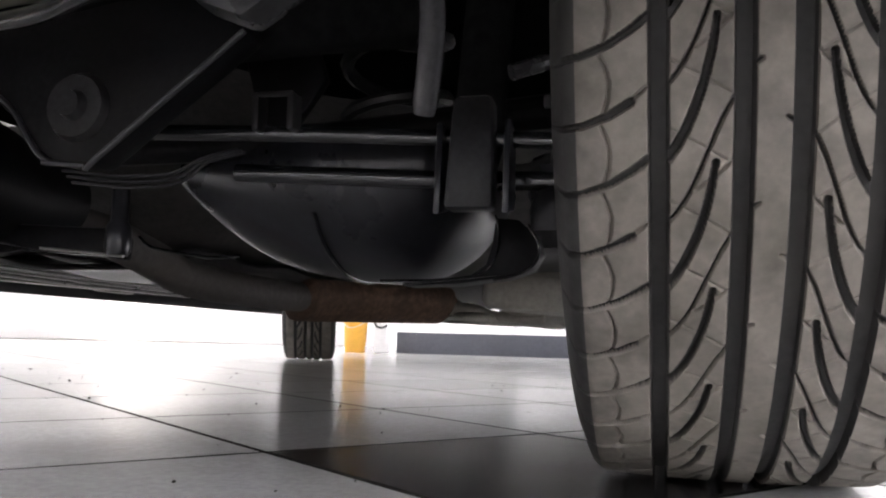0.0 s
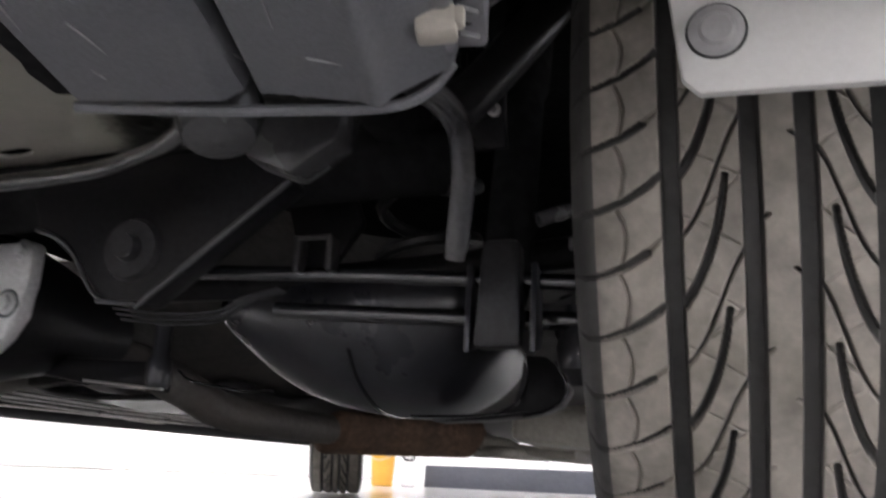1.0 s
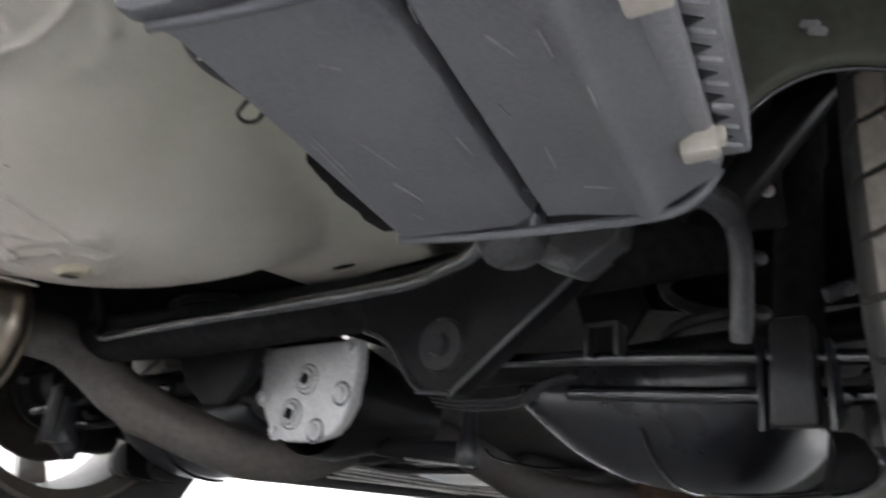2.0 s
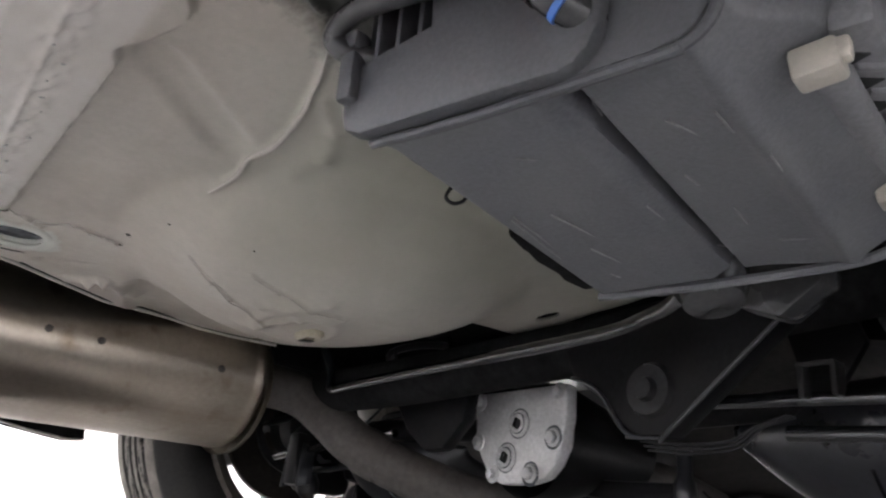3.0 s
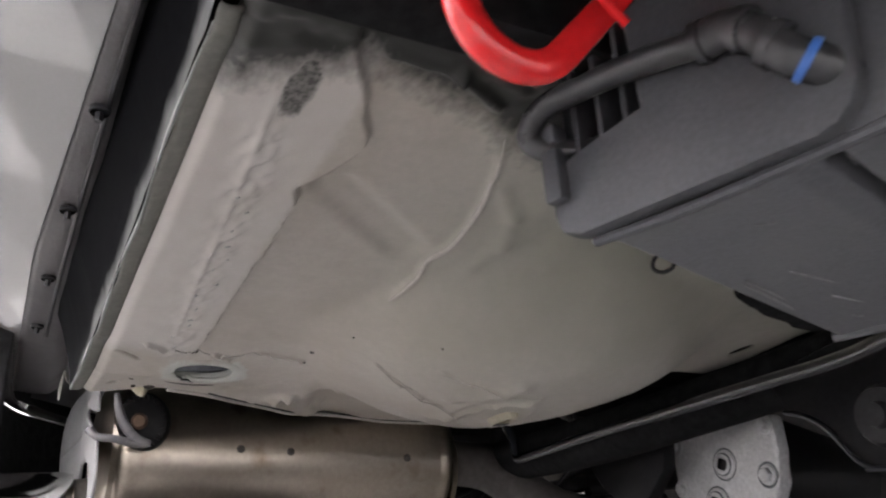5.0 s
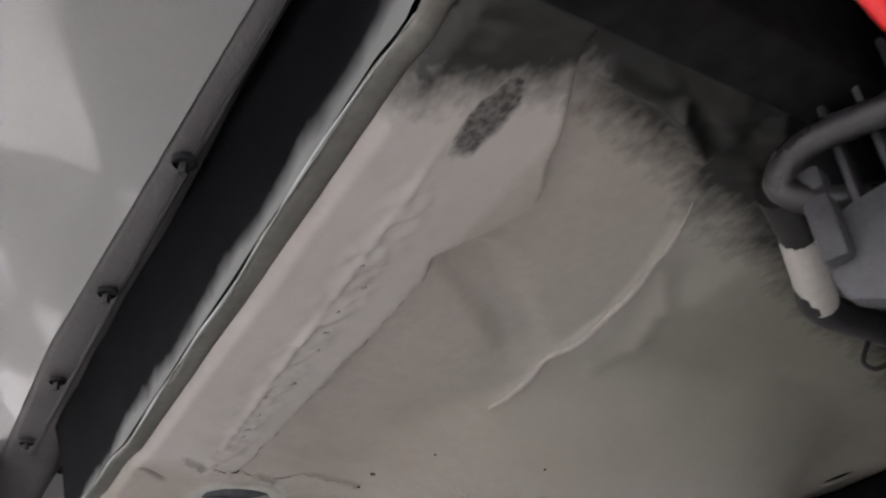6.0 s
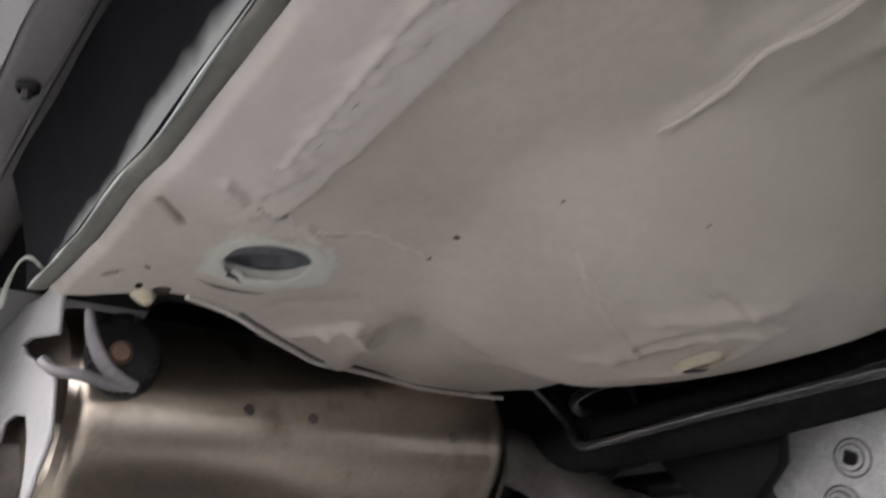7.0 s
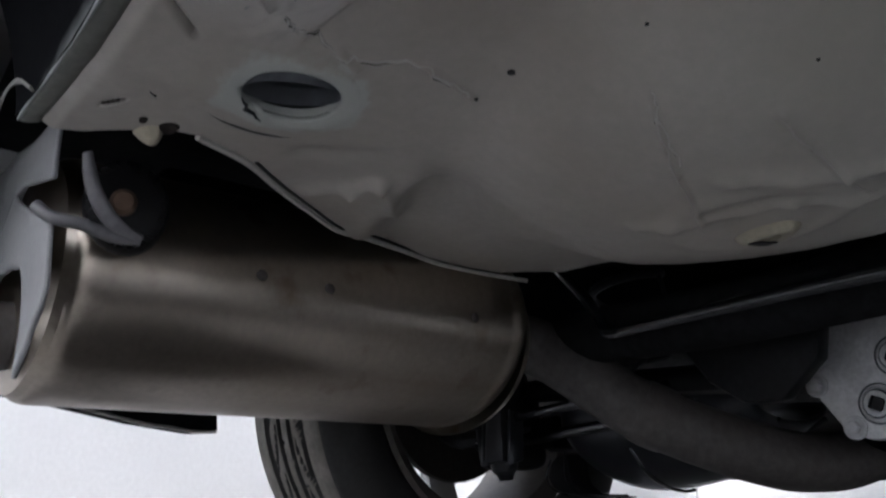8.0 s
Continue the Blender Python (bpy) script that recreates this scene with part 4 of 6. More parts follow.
for y, way, inset in ((MUF["y0"], -1, 0.010), (MUF["y1"], 1, 0.014)):
    bm = bmesh.new()
    lathe(bm, [(0.957, 0.0), (0.93, -way * inset * 0.6 * -1), (0.80, inset * way), (0.4, inset * way * 1.25), (0.0, inset * way * 1.3)], muffler_at(y), 64, MUF["a"], MUF["b"])
    part("end_cap", bm, M_MUFFLER, muffler)
for sx, sy in ((-0.588, 0.1), (-0.528, 0.12), (-0.374, 0.0)):
    bm = bmesh.new()
    lathe(bm, [(0.0, 0.0018), (0.004, 0.0012), (0.005, 0.0)], facing((MUF["x"] + MUF["a"] * 0.995, sx, MUF["z"] - 0.03 * (sx + 0.5) + 0.001), (1, 0, sy)), 12)
    part("rust_spot", bm, M_PIPE, muffler, "dark rust spot")
bm = bmesh.new()
tube(bm, [(-0.372, -0.715, 0.275), (-0.368, -0.76, 0.270), (-0.365, -0.80, 0.268)], 0.026, 24)
part("tail_pipe", bm, M_PIPE, muffler)
bm = bmesh.new()
lathe(bm, [(0.034, 0.0), (0.037, 0.012), (0.037, 0.10), (0.039, 0.106), (0.036, 0.107), (0.033, 0.10), (0.032, 0.0)], facing((-0.368, -0.755, 0.268), (0.02, -1, -0.03)), 32)
part("chrome_tip", bm, M_CHROME, muffler, "chrome tail pipe tip")
bm = bmesh.new()
tube(bm, [(-0.214, -0.757, 0.326), (-0.205, -0.749, 0.3175), (-0.200, -0.735, 0.3155), (-0.200, -0.724, 0.3130), (-0.200, -0.712, 0.3105), (-0.200, -0.697, 0.3115)], 0.0042, 12)
part("hanger_rod", bm, M_HOOK, muffler, "bent grey hanger rod")
bm = bmesh.new()
tube(bm, [(-0.199, -0.7345, 0.362), (-0.197, -0.731, 0.344), (-0.196, -0.723, 0.327), (-0.196, -0.712, 0.316), (-0.197, -0.697, 0.3105)], lambda t: 0.0036 + 0.0020 * math.sin(math.pi * t), 12, 8, 0.6)
part("hanger_hook", bm, M_HOOK, muffler, "curved grey hanger hook")
bm = bmesh.new()
oval = [(0.027 * math.cos(q), 0.031 * math.sin(q)) for q in (k * math.pi / 12 for k in range(24))]
plate(bm, oval, 0.034, facing((-0.236, -0.697, 0.340), (1, -0.28, -0.15), 10), 0.008)
part("hanger_rubber", bm, M_BEAM, muffler, "thick black rubber hanger")
bm = bmesh.new()
lathe(bm, [(0.0085, 0.0), (0.0085, 0.007), (0.006, 0.010), (0.0, 0.0105)], facing((-0.203, -0.7085, 0.3345), (1, -0.28, -0.15)), 16)
part("hanger_pin", bm, M_RUST, muffler, "rusty hanger pin")
bm = bmesh.new()
lathe(bm, [(0.0, -0.0055), (0.003, -0.005), (0.005, -0.003), (0.008, 0.001), (0.011, 0.006)], pose(-0.118, -0.7215, 0.3475, 12, -10, 0), 16, 1.3, 0.8)
part("sealer_drip", bm, M_WAX, pan, "yellowed drip of sealer")
bm = bmesh.new()
plate(bm, [(-0.62, 0.288), (-0.48, 0.277), (-0.364, 0.272), (-0.362, 0.249), (-0.392, 0.247), (-0.480, 0.258), (-0.62, 0.284)], 0.05, pose(-0.88, 0, 0, 90, 0, 90), 0.002)
tab = part("skirt_tab", bm, M_VOID, car, "black plastic skirt tab")
bm = bmesh.new()
tube(bm, [(-0.829, -0.60, 0.281), (-0.829, -0.48, 0.257), (-0.829, -0.43, 0.251), (-0.829, -0.392, 0.2465), (-0.829, -0.365, 0.2485)], 0.0022, 8, 4)
part("tab_edge", bm, M_SEALER, tab, "pale edge of the tab")
# dark box added to block the bright opening beside the muffler
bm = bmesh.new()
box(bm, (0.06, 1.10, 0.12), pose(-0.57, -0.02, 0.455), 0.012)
part("gap_blocker", bm, M_VOID, car, "black box added to block the bright gap above the axle")

bm = bmesh.new()
tube(bm, [(-0.366, -0.315, 0.317), (-0.356, -0.255, 0.321), (-0.335, -0.205, 0.311), (-0.300, -0.180, 0.283), (-0.260, -0.155, 0.247), (-0.220, -0.110, 0.217), (-0.175, -0.045, 0.191), (-0.150, 0.0, 0.182), (-0.125, 0.05, 0.185), (-0.10, 0.10, 0.204), (-0.08, 0.145, 0.225), (-0.06, 0.20, 0.236), (-0.037, 0.27, 0.230), (-0.014, 0.35, 0.205), (0.0, 0.43, 0.182), (0.005, 0.60, 0.176), (0.022, 0.82, 0.174)], lambda t: 0.0320 - 0.004 * smooth(0.35, 0.6, t), 28, 10)
pipe = part("exhaust_pipe", bm, M_PIPE, car, "sooty steel exhaust pipe running forward")
bm = bmesh.new()
tube(bm, [(-0.250, -0.145, 0.239), (-0.240, -0.134, 0.231), (-0.230, -0.122, 0.224)], lambda t: 0.0335 + 0.0012 * math.sin(math.pi * t), 28, 3)
part("pipe_collar", bm, M_PIPE, pipe)
bm = bmesh.new()
tube(bm, [(0.012, 0.74, 0.170), (0.020, 0.80, 0.170), (0.040, 0.86, 0.171), (0.120, 1.00, 0.174), (0.195, 1.14, 0.177), (0.220, 1.19, 0.178)], lambda t: 0.028 + 0.022 * smooth(0.12, 0.22, t) * (1 - smooth(0.86, 0.96, t)), 28, 6, 0.66)
part("resonator", bm, M_RUST, pipe, "rusty oval resonator")
bm = bmesh.new()
tube(bm, [(0.215, 1.18, 0.178), (0.16, 1.50, 0.18), (0.06, 1.9, 0.18), (0.05, 2.6, 0.19), (0.05, 3.0, 0.2)], 0.026, 16, 6)
part("front_pipe", bm, M_PIPE, pipe)

bm = bmesh.new()
plate(bm, [(-0.010, 0.214), (0.150, 0.206), (0.166, 0.196), (0.164, 0.172), (0.140, 0.177), (0.070, 0.181), (0.0, 0.192)], 0.018, pose(0, 0.060, 0, 90, 0, 0), 0.004)
part("pipe_bracket", bm, M_BEAM, pipe, "black bracket that carries the pipe")
bm = bmesh.new()
plate(bm, [(-0.066, 0.210), (-0.030, 0.214), (0.004, 0.210), (0.010, 0.186), (-0.022, 0.190), (-0.058, 0.182)], 0.030, pose(0, 0.120, 0, 90, 0, 0), 0.004)
part("pipe_hanger", bm, M_BEAM, pipe, "black hanger block on the pipe")
for line, metal in (([(0.066, 0.1848), (0.115, 0.1805), (0.168, 0.1760)], M_STEEL), ([(-0.038, 0.2156), (0.0, 0.2050)], M_STEEL), ([(0.185, 0.1961), (0.200, 0.1853), (0.235, 0.1790), (0.267, 0.1745), (0.300, 0.1762)], M_ROD)):
    bm = bmesh.new()
    tube(bm, [(x, 0.039, z) for x, z in line], 0.0016, 8, 4)
    part("bracket_edge", bm, metal, pipe, "bright line along the bracket edge")
bm = bmesh.new()
lathe(bm, [(0.0, 0.0), (0.010, 0.001), (0.013, 0.006), (0.013, 0.030), (0.009, 0.036), (0.009, 0.070)], pose(0.160, 0.040, 0.176), 20)
part("pipe_mount", bm, M_ARM, pipe, "glossy black rubber mount")

# charcoal canister: ribbed box, rear flange lid, clips, hose elbow with a blue clip
CAN = pose(0.452, -0.622, 0.0, 0, 0, 12)
CW, CL = 0.170, 0.236


def can_z(v):
    return 0.290 - 0.012 * v


bm = bmesh.new()


def can_bottom(u, v):
    z = can_z(v)
    left = 0.007 * smooth(0.0, 0.06, v) * (1 - v)
    x = left + (0.180 + 0.020 * smooth(0.02, 0.20, v) - left) * u
    slot = 0.1055 - 0.010 * v
    z += 0.016 * math.exp(-((x - slot) / 0.0028) ** 4) + 0.006 * smooth(slot - 0.016, slot - 0.002, x) * (1 - smooth(slot, slot + 0.006, x))
    z += 0.004 * smooth(slot, slot + 0.004, x) * (1 - smooth(slot + 0.01, 0.15, x)) - 0.0035 * math.exp(-((x - 0.160) / 0.006) ** 2)
    z += 0.55 * max(0.0, x - 0.163)
    z += 0.022 * smooth(0.955, 1.0, v) ** 2 + 0.020 * (1 - smooth(0.0, 0.035, u)) ** 2 + 0.010 * smooth(0.98, 1.0, u) ** 2
    return CAN @ Vector((x, CL * v, z))


sheet(bm, 150, 50, can_bottom)
rim = [e for e in bm.edges if e.is_boundary]
up = bmesh.ops.extrude_edge_only(bm, edges=rim)["geom"]
for v in [g for g in up if isinstance(g, bmesh.types.BMVert)]:
    v.co.z = 0.43
inward = CAN.inverted()
pocket = [f for f in bm.faces if all((inward @ v.co).y < 0.0008 and (inward @ v.co).x < 0.051 for v in f.verts) and f.calc_center_median().z > 0.31]
bmesh.ops.delete(bm, geom=pocket, context="FACES")
can = empty("charcoal_canister", car)
tagged(can, "dark grey plastic charcoal canister box")
part("canister_body", bm, M_PLASTIC, can, angle=40)
bm = bmesh.new()
out = [(0.010, 0.0005), (0.115, -0.0025), (0.1225, -0.0005), (0.1285, 0.0045), (0.1325, 0.0125), (0.1365, 0.055), (0.140, 0.12), (0.046, 0.12), (0.049, 0.061), (0.0535, 0.0405), (0.012, 0.0385), (-0.003, 0.0375), (-0.004, 0.014), (-0.001, 0.005)]
plate(bm, [(-x, z) for x, z in out][::-1], 0.012, CAN @ pose(0, -0.0105, 0.2868, 90, 0, 180), 0.003)
part("rear_lid", bm, M_LID, can)
bm = bmesh.new()
out = [(0.085, 0.0), (0.150, 0.0008), (0.160, 0.0020), (0.1675, 0.006), (0.172, 0.013), (0.1745, 0.030), (0.1785, 0.12), (0.085, 0.12)]
plate(bm, [(-x, z) for x, z in out][::-1], 0.004, CAN @ pose(0, -0.003, 0.2842, 90, 0, 180), 0.0015)
part("lid_panel", bm, M_LID, can)
bm = bmesh.new()
tube(bm, [CAN @ Vector((x, -0.0005, z)) for x, z in ((0.010, 0.2865), (0.06, 0.2835), (0.150, 0.2835), (0.1610, 0.2848), (0.1690, 0.289), (0.1742, 0.297), (0.1768, 0.315), (0.181, 0.40))], 0.0026, 10, 6)
part("lid_rim", bm, M_LID, can)
bm = bmesh.new()
tube(bm, [CAN @ Vector((x, CL + 0.002, z)) for x, z in ((-0.002, 0.281), (0.06, 0.279), (0.12, 0.279), (0.165, 0.281), (0.185, 0.290), (0.196, 0.305))], 0.0032, 8, 6)
part("front_rim", bm, M_PLASTIC, can)
for k, (x, z) in enumerate(((0.005, 0.332), (0.005, 0.352))):
    bm = bmesh.new()
    box(bm, (0.010, 0.010, 0.026 if k == 0 else 0.010), CAN @ pose(x - 0.003, -0.0115, z - 0.014), 0.002)
    part("lid_lug", bm, M_LID, can)
for k in range(3):
    bm = bmesh.new()
    box(bm, (0.0030, 0.052, 0.062), CAN @ pose(0.013 + 0.0135 * k, 0.018, 0.354, 0, 0, 0), 0.001)
    part("lid_fin", bm, M_LID, can)
bm = bmesh.new()
box(bm, (0.0155, CL * 0.70, 0.016), CAN @ pose(0.1925, CL * 0.57, 0.305), 0.004)
part("side_bar", bm, M_PLASTIC_PALE, can, "pale grey side bar")
bm = bmesh.new()
box(bm, (0.017, CL * 0.74, 0.030), CAN @ pose(0.2060, CL * 0.57, 0.319, 0, 0, 0), 0.003)
rail = part("side_rail", bm, M_PLASTIC_PALE, can, "pale grey ribbed side rail")
# flat dark triangles stand in for the shade in the rail's pockets
for k in range(7):
    bm = bmesh.new()
    plate(bm, [(-0.004, -0.006), (0.005, 0.0005), (-0.004, 0.005)], 0.003, CAN @ pose(0.2030, 0.068 + 0.0215 * k, 0.3033), 0)
    part("notch", bm, M_HOLE, rail)
    bm = bmesh.new()
    box(bm, (0.011, 0.0035, 0.004), CAN @ pose(0.2060, 0.0775 + 0.0215 * k, 0.3035, 0, 0, 28), 0.001)
    part("side_rib", bm, M_PLASTIC_PALE, rail)
for v in (0.050, 0.181):
    bm = bmesh.new()
    box(bm, (0.0185, 0.014, 0.014), CAN @ pose(0.1930, v, 0.2935, 0, -6, 0), 0.0022)
    box(bm, (0.006, 0.007, 0.010), CAN @ pose(0.2030, v - 0.003, 0.2950), 0.002)
    part("clip", bm, M_CLIP, can, "pale nylon clip")
for x, y, ln, rot in ((0.045, 0.13, 0.05, 82), (0.04, 0.17, 0.03, 80), (0.10, 0.20, 0.012, 60), (0.135, 0.06, 0.02, 70), (0.142, 0.19, 0.018, 20), (0.014, 0.151, 0.104, 97), (0.019, 0.132, 0.07, 96), (0.0885, 0.149, 0.055, 90), (0.161, 0.10, 0.02, 92), (0.153, 0.06, 0.021, 90),
                     (0.118, 0.11, 0.014, 84), (0.062, 0.05, 0.010, 40), (0.030, 0.20, 0.009, 70), (0.125, 0.155, 0.024, 95), (0.108, 0.035, 0.012, 100)):
    bm = bmesh.new()
    box(bm, (ln, 0.0010, 0.0012), CAN @ pose(x, y, can_bottom(x / 0.2, y / CL).z - 0.0001, 0, 0, rot), 0.0005)
    part("scuff", bm, M_SCUFF, can)
bm = bmesh.new()
tube(bm, [(0.470, -0.604, 0.334), (0.456, -0.630, 0.332), (0.4485, -0.6405, 0.3405), (0.460, -0.6388, 0.3505), (0.484, -0.6338, 0.349), (0.516, -0.6270, 0.3434), (0.541, -0.6215, 0.3372), (0.552, -0.619, 0.336)], 0.0058, 14, 8)
part("elbow_hose", bm, M_RUBBER, can, "black elbow hose")
bm = bmesh.new()
tube(bm, [(0.538, -0.622, 0.338), (0.552, -0.6188, 0.3365), (0.5615, -0.617, 0.3265), (0.569, -0.615, 0.3145), (0.574, -0.606, 0.309), (0.576, -0.594, 0.306)], 0.0076, 18, 6)
part("hose_connector", bm, M_RUBBER, can)
for at, way, r in (((0.540, -0.6217, 0.3375), (0.9, 0.2, -0.15), 0.0088), ((0.5565, -0.6178, 0.3325), (0.8, 0.2, -0.55), 0.0094), ((0.5655, -0.616, 0.3205), (0.55, 0.35, -0.75), 0.0094)):
    bm = bmesh.new()
    lathe(bm, [(r - 0.003, -0.0026), (r, -0.0020), (r, 0.0020), (r - 0.003, 0.0026)], facing(at, way), 12)
    part("connector_rib", bm, M_RUBBER, can)
bm = bmesh.new()
lathe(bm, [(0.0066, -0.0014), (0.0082, -0.0012), (0.0088, 0.0014), (0.0084, 0.0020), (0.0066, 0.0020)], facing((0.5722, -0.6110, 0.3112), (0.45, 0.68, -0.58)), 24)
box(bm, (0.008, 0.005, 0.009), pose(0.5655, -0.6155, 0.3155, 0, 0, 10), 0.002)
part("connector_clip", bm, M_BLUE, can, "blue plastic connector clip")
# dark plate drawn as the shadow strip between canister and floor
bm = bmesh.new()
plate(bm, [(-0.001, 0.125), (0.004, 0.125), (0.004, 0.236), (-0.014, 0.236), (-0.010, 0.21), (-0.012, 0.195), (-0.006, 0.17), (-0.007, 0.15)], 0.012, CAN @ pose(0, 0, 0.286), 0.003)
part("gap_strip", bm, M_VOID, can, "dark strip for the shaded gap beside the canister")
bm = bmesh.new()
tube(bm, [(0.394, -0.517, 0.324), (0.390, -0.520, 0.315), (0.392, -0.516, 0.311), (0.396, -0.511, 0.313), (0.397, -0.508, 0.320)], 0.0012, 8, 6)
part("wire_clip", bm, M_CHASSIS, can, "small black wire clip")
bm = bmesh.new()
SIDE = [(0.436, -0.622, 0.352), (0.424, -0.597, 0.348), (0.411, -0.574, 0.341), (0.396, -0.551, 0.336), (0.394, -0.52, 0.334), (0.396, -0.45, 0.333), (0.402, -0.39, 0.325)]
tube(bm, SIDE, 0.0085, 14, 8)
part("side_hose", bm, M_CHASSIS, can, "black hose beside the canister")
bm = bmesh.new()
tube(bm, [(0.4225, -0.594, 0.3475), (0.411, -0.574, 0.341), (0.397, -0.552, 0.3362)], lambda t: 0.0087 + 0.0006 * math.sin(math.pi * t), 14, 8)
part("paint_mark", bm, M_SEALER, can, "white paint mark on the hose")
bm = bmesh.new()
tube(bm, [(0.574, -0.345, 0.298), (0.573, -0.310, 0.307), (0.571, -0.270, 0.314), (0.568, -0.240, 0.313), (0.562, -0.210, 0.300), (0.555, -0.190, 0.275), (0.548, -0.176, 0.248)], lambda t: 0.0088 - 0.0012 * smooth(0.95, 1.0, t), 18, 8)
part("drain_hose", bm, M_HOSE, can, "black rubber drain hose hanging down")

# differential: cast cover with two square-socket plugs and bolts, housing behind
diff = empty("differential", car)
tagged(diff, "cast aluminium differential with plugged cover")
DIF = pose(-0.020, -0.061, 0.255, 0, 0, -2)
bm = bmesh.new()
out = [(-0.088, 0.062), (0.088, 0.060), (0.088, 0.018), (0.080, -0.015), (0.070, -0.038), (0.052, -0.054), (0.022, -0.060), (-0.032, -0.059), (-0.056, -0.048), (-0.077, -0.017), (-0.086, 0.004)]
plate(bm, [(-x, z) for x, z in out][::-1], 0.02, DIF @ pose(0, 0.0, 0, 90, 0, 180), 0.006)
cover = part("diff_cover", bm, M_ALUM, diff, "silver cast diff cover")
bm = bmesh.new()
lathe(bm, [(0.075, 0.0), (0.078, 0.04), (0.060, 0.12), (0.045, 0.20), (0.0, 0.21)], DIF @ pose(0, 0.018, 0.0, -90, 0, 0), 24)
tube(bm, [(-0.62, -0.02, 0.30), (-0.3, -0.02, 0.285), (-0.10, -0.03, 0.27)], 0.016, 12, 4)
tube(bm, [(0.20, -0.03, 0.27), (0.4, 0.02, 0.285), (0.66, 0.03, 0.31)], 0.016, 12, 4)
part("diff_housing", bm, M_BEAM, diff)
# plug rings and sockets are coloured dark for the shade in their recesses
for px, pz in ((0.003, 0.016), (-0.019, -0.026)):
    at = DIF @ pose(px, 0.001, pz, 90, 0, 0)
    bm = bmesh.new()
    lathe(bm, [(0.0165, -0.002), (0.0165, 0.003), (0.0145, 0.0045), (0.0135, 0.003), (0.0125, 0.003), (0.012, 0.0055), (0.0085, 0.006)], at, 28)
    plug = part("plug", bm, M_ALUM, cover, "square-socket drain plug")
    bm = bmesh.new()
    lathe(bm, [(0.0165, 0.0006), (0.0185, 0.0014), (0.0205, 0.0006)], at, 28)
    part("plug_shade_ring", bm, M_COLLAR, cover)
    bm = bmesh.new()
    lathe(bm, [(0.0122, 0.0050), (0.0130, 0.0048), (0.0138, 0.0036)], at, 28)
    part("plug_shade_ring", bm, M_COLLAR, cover)
    bm = bmesh.new()
    lathe(bm, [(0.0088, 0.0058), (0.0078, 0.0020), (0.0, 0.0015)], at @ pose(0, 0, 0, 0, 0, 20), 4)
    part("plug_socket", bm, M_HOLE, cover, "dark square socket")
for px, pz in ((0.066, -0.005), (0.027, -0.047), (-0.044, -0.046), (-0.076, -0.003), (-0.076, 0.050), (0.076, 0.050)):
    bm = bmesh.new()
    large = pz < -0.004 and px > 0
    hex_bolt(bm, DIF @ pose(px, 0.001, pz, 90, 0, 0), 0.0085 if large else 0.0065, 0.0115)
    part("bolt", bm, M_ALUM, cover)
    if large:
        # dark ring drawn as the shade in the bolt's recess
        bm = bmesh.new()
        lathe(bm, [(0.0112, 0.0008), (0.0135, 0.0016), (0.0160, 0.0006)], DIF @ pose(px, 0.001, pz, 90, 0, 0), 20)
        part("bolt_shade_ring", bm, M_COLLAR, cover, "dark ring for the shade round the bolt")

# rear suspension: cross beam with hanging brackets, sway bar, links, lower arms, dampers
sub = empty("rear_subframe", car)
tagged(sub, "black steel rear subframe and links")
bm = bmesh.new()
tube(bm, [(-0.46, -0.12, 0.34), (-0.30, -0.18, 0.318), (-0.10, -0.19, 0.310), (0.08, -0.16, 0.322), (0.22, -0.13, 0.335), (0.40, -0.11, 0.35), (0.50, -0.06, 0.37)], 0.026, 16, 8, 1.2)
part("cross_beam", bm, M_VOID, sub)
bm = bmesh.new()
out = [(0.155, 0.33), (0.172, 0.290), (0.196, 0.281), (0.213, 0.268), (0.226, 0.250), (0.238, 0.234), (0.251, 0.2260), (0.268, 0.2230), (0.286, 0.2245), (0.409, 0.318), (0.40, 0.348), (0.30, 0.352)]
plate(bm, [(-x, z) for x, z in out][::-1], 0.030, pose(0.0, -0.167, 0.0, 90, 0, 180), 0.004)
bracket = part("arm_bracket", bm, M_BEAM, sub, "triangular black bracket")
bm = bmesh.new()
tube(bm, [(0.244, -0.169, 0.2262), (0.283, -0.169, 0.2232), (0.291, -0.169, 0.2275), (0.409, -0.169, 0.318)], 0.0024, 8, 2)
part("bracket_flange", bm, M_ARM, bracket)
bm = bmesh.new()
tube(bm, [(0.172, -0.169, 0.290), (0.196, -0.169, 0.281), (0.213, -0.169, 0.268), (0.226, -0.169, 0.250), (0.238, -0.169, 0.234), (0.251, -0.169, 0.2260)], 0.0022, 8, 4)
part("bracket_flange", bm, M_ARM, bracket)
bm = bmesh.new()
lathe(bm, [(0.0, 0.014), (0.010, 0.014), (0.012, 0.006), (0.024, 0.006), (0.027, 0.0)], facing((0.272, -0.168, 0.268), (0, -1, 0)), 24)
part("bush", bm, M_CHASSIS, bracket, "round rubber bush with a bolt")
bm = bmesh.new()
plate(bm, [(-x, z) for x, z in [(-0.32, 0.33), (-0.20, 0.30), (-0.18, 0.262), (-0.14, 0.235), (-0.10, 0.235), (-0.06, 0.27), (-0.05, 0.32)]][::-1], 0.022, pose(0.0, -0.12, 0.0, 90, 0, 180), 0.004)
part("arm_bracket", bm, M_BEAM, sub)
bm = bmesh.new()
out = [(0.40, 0.385), (0.425, 0.318), (0.395, 0.275), (0.372, 0.270), (0.36, 0.30), (0.34, 0.36)]
plate(bm, [(-x, z) for x, z in out][::-1], 0.012, pose(0.0, -0.055, 0.0, 90, 0, 180), 0.003)
part("gusset", bm, M_BEAM, sub)
bm = bmesh.new()
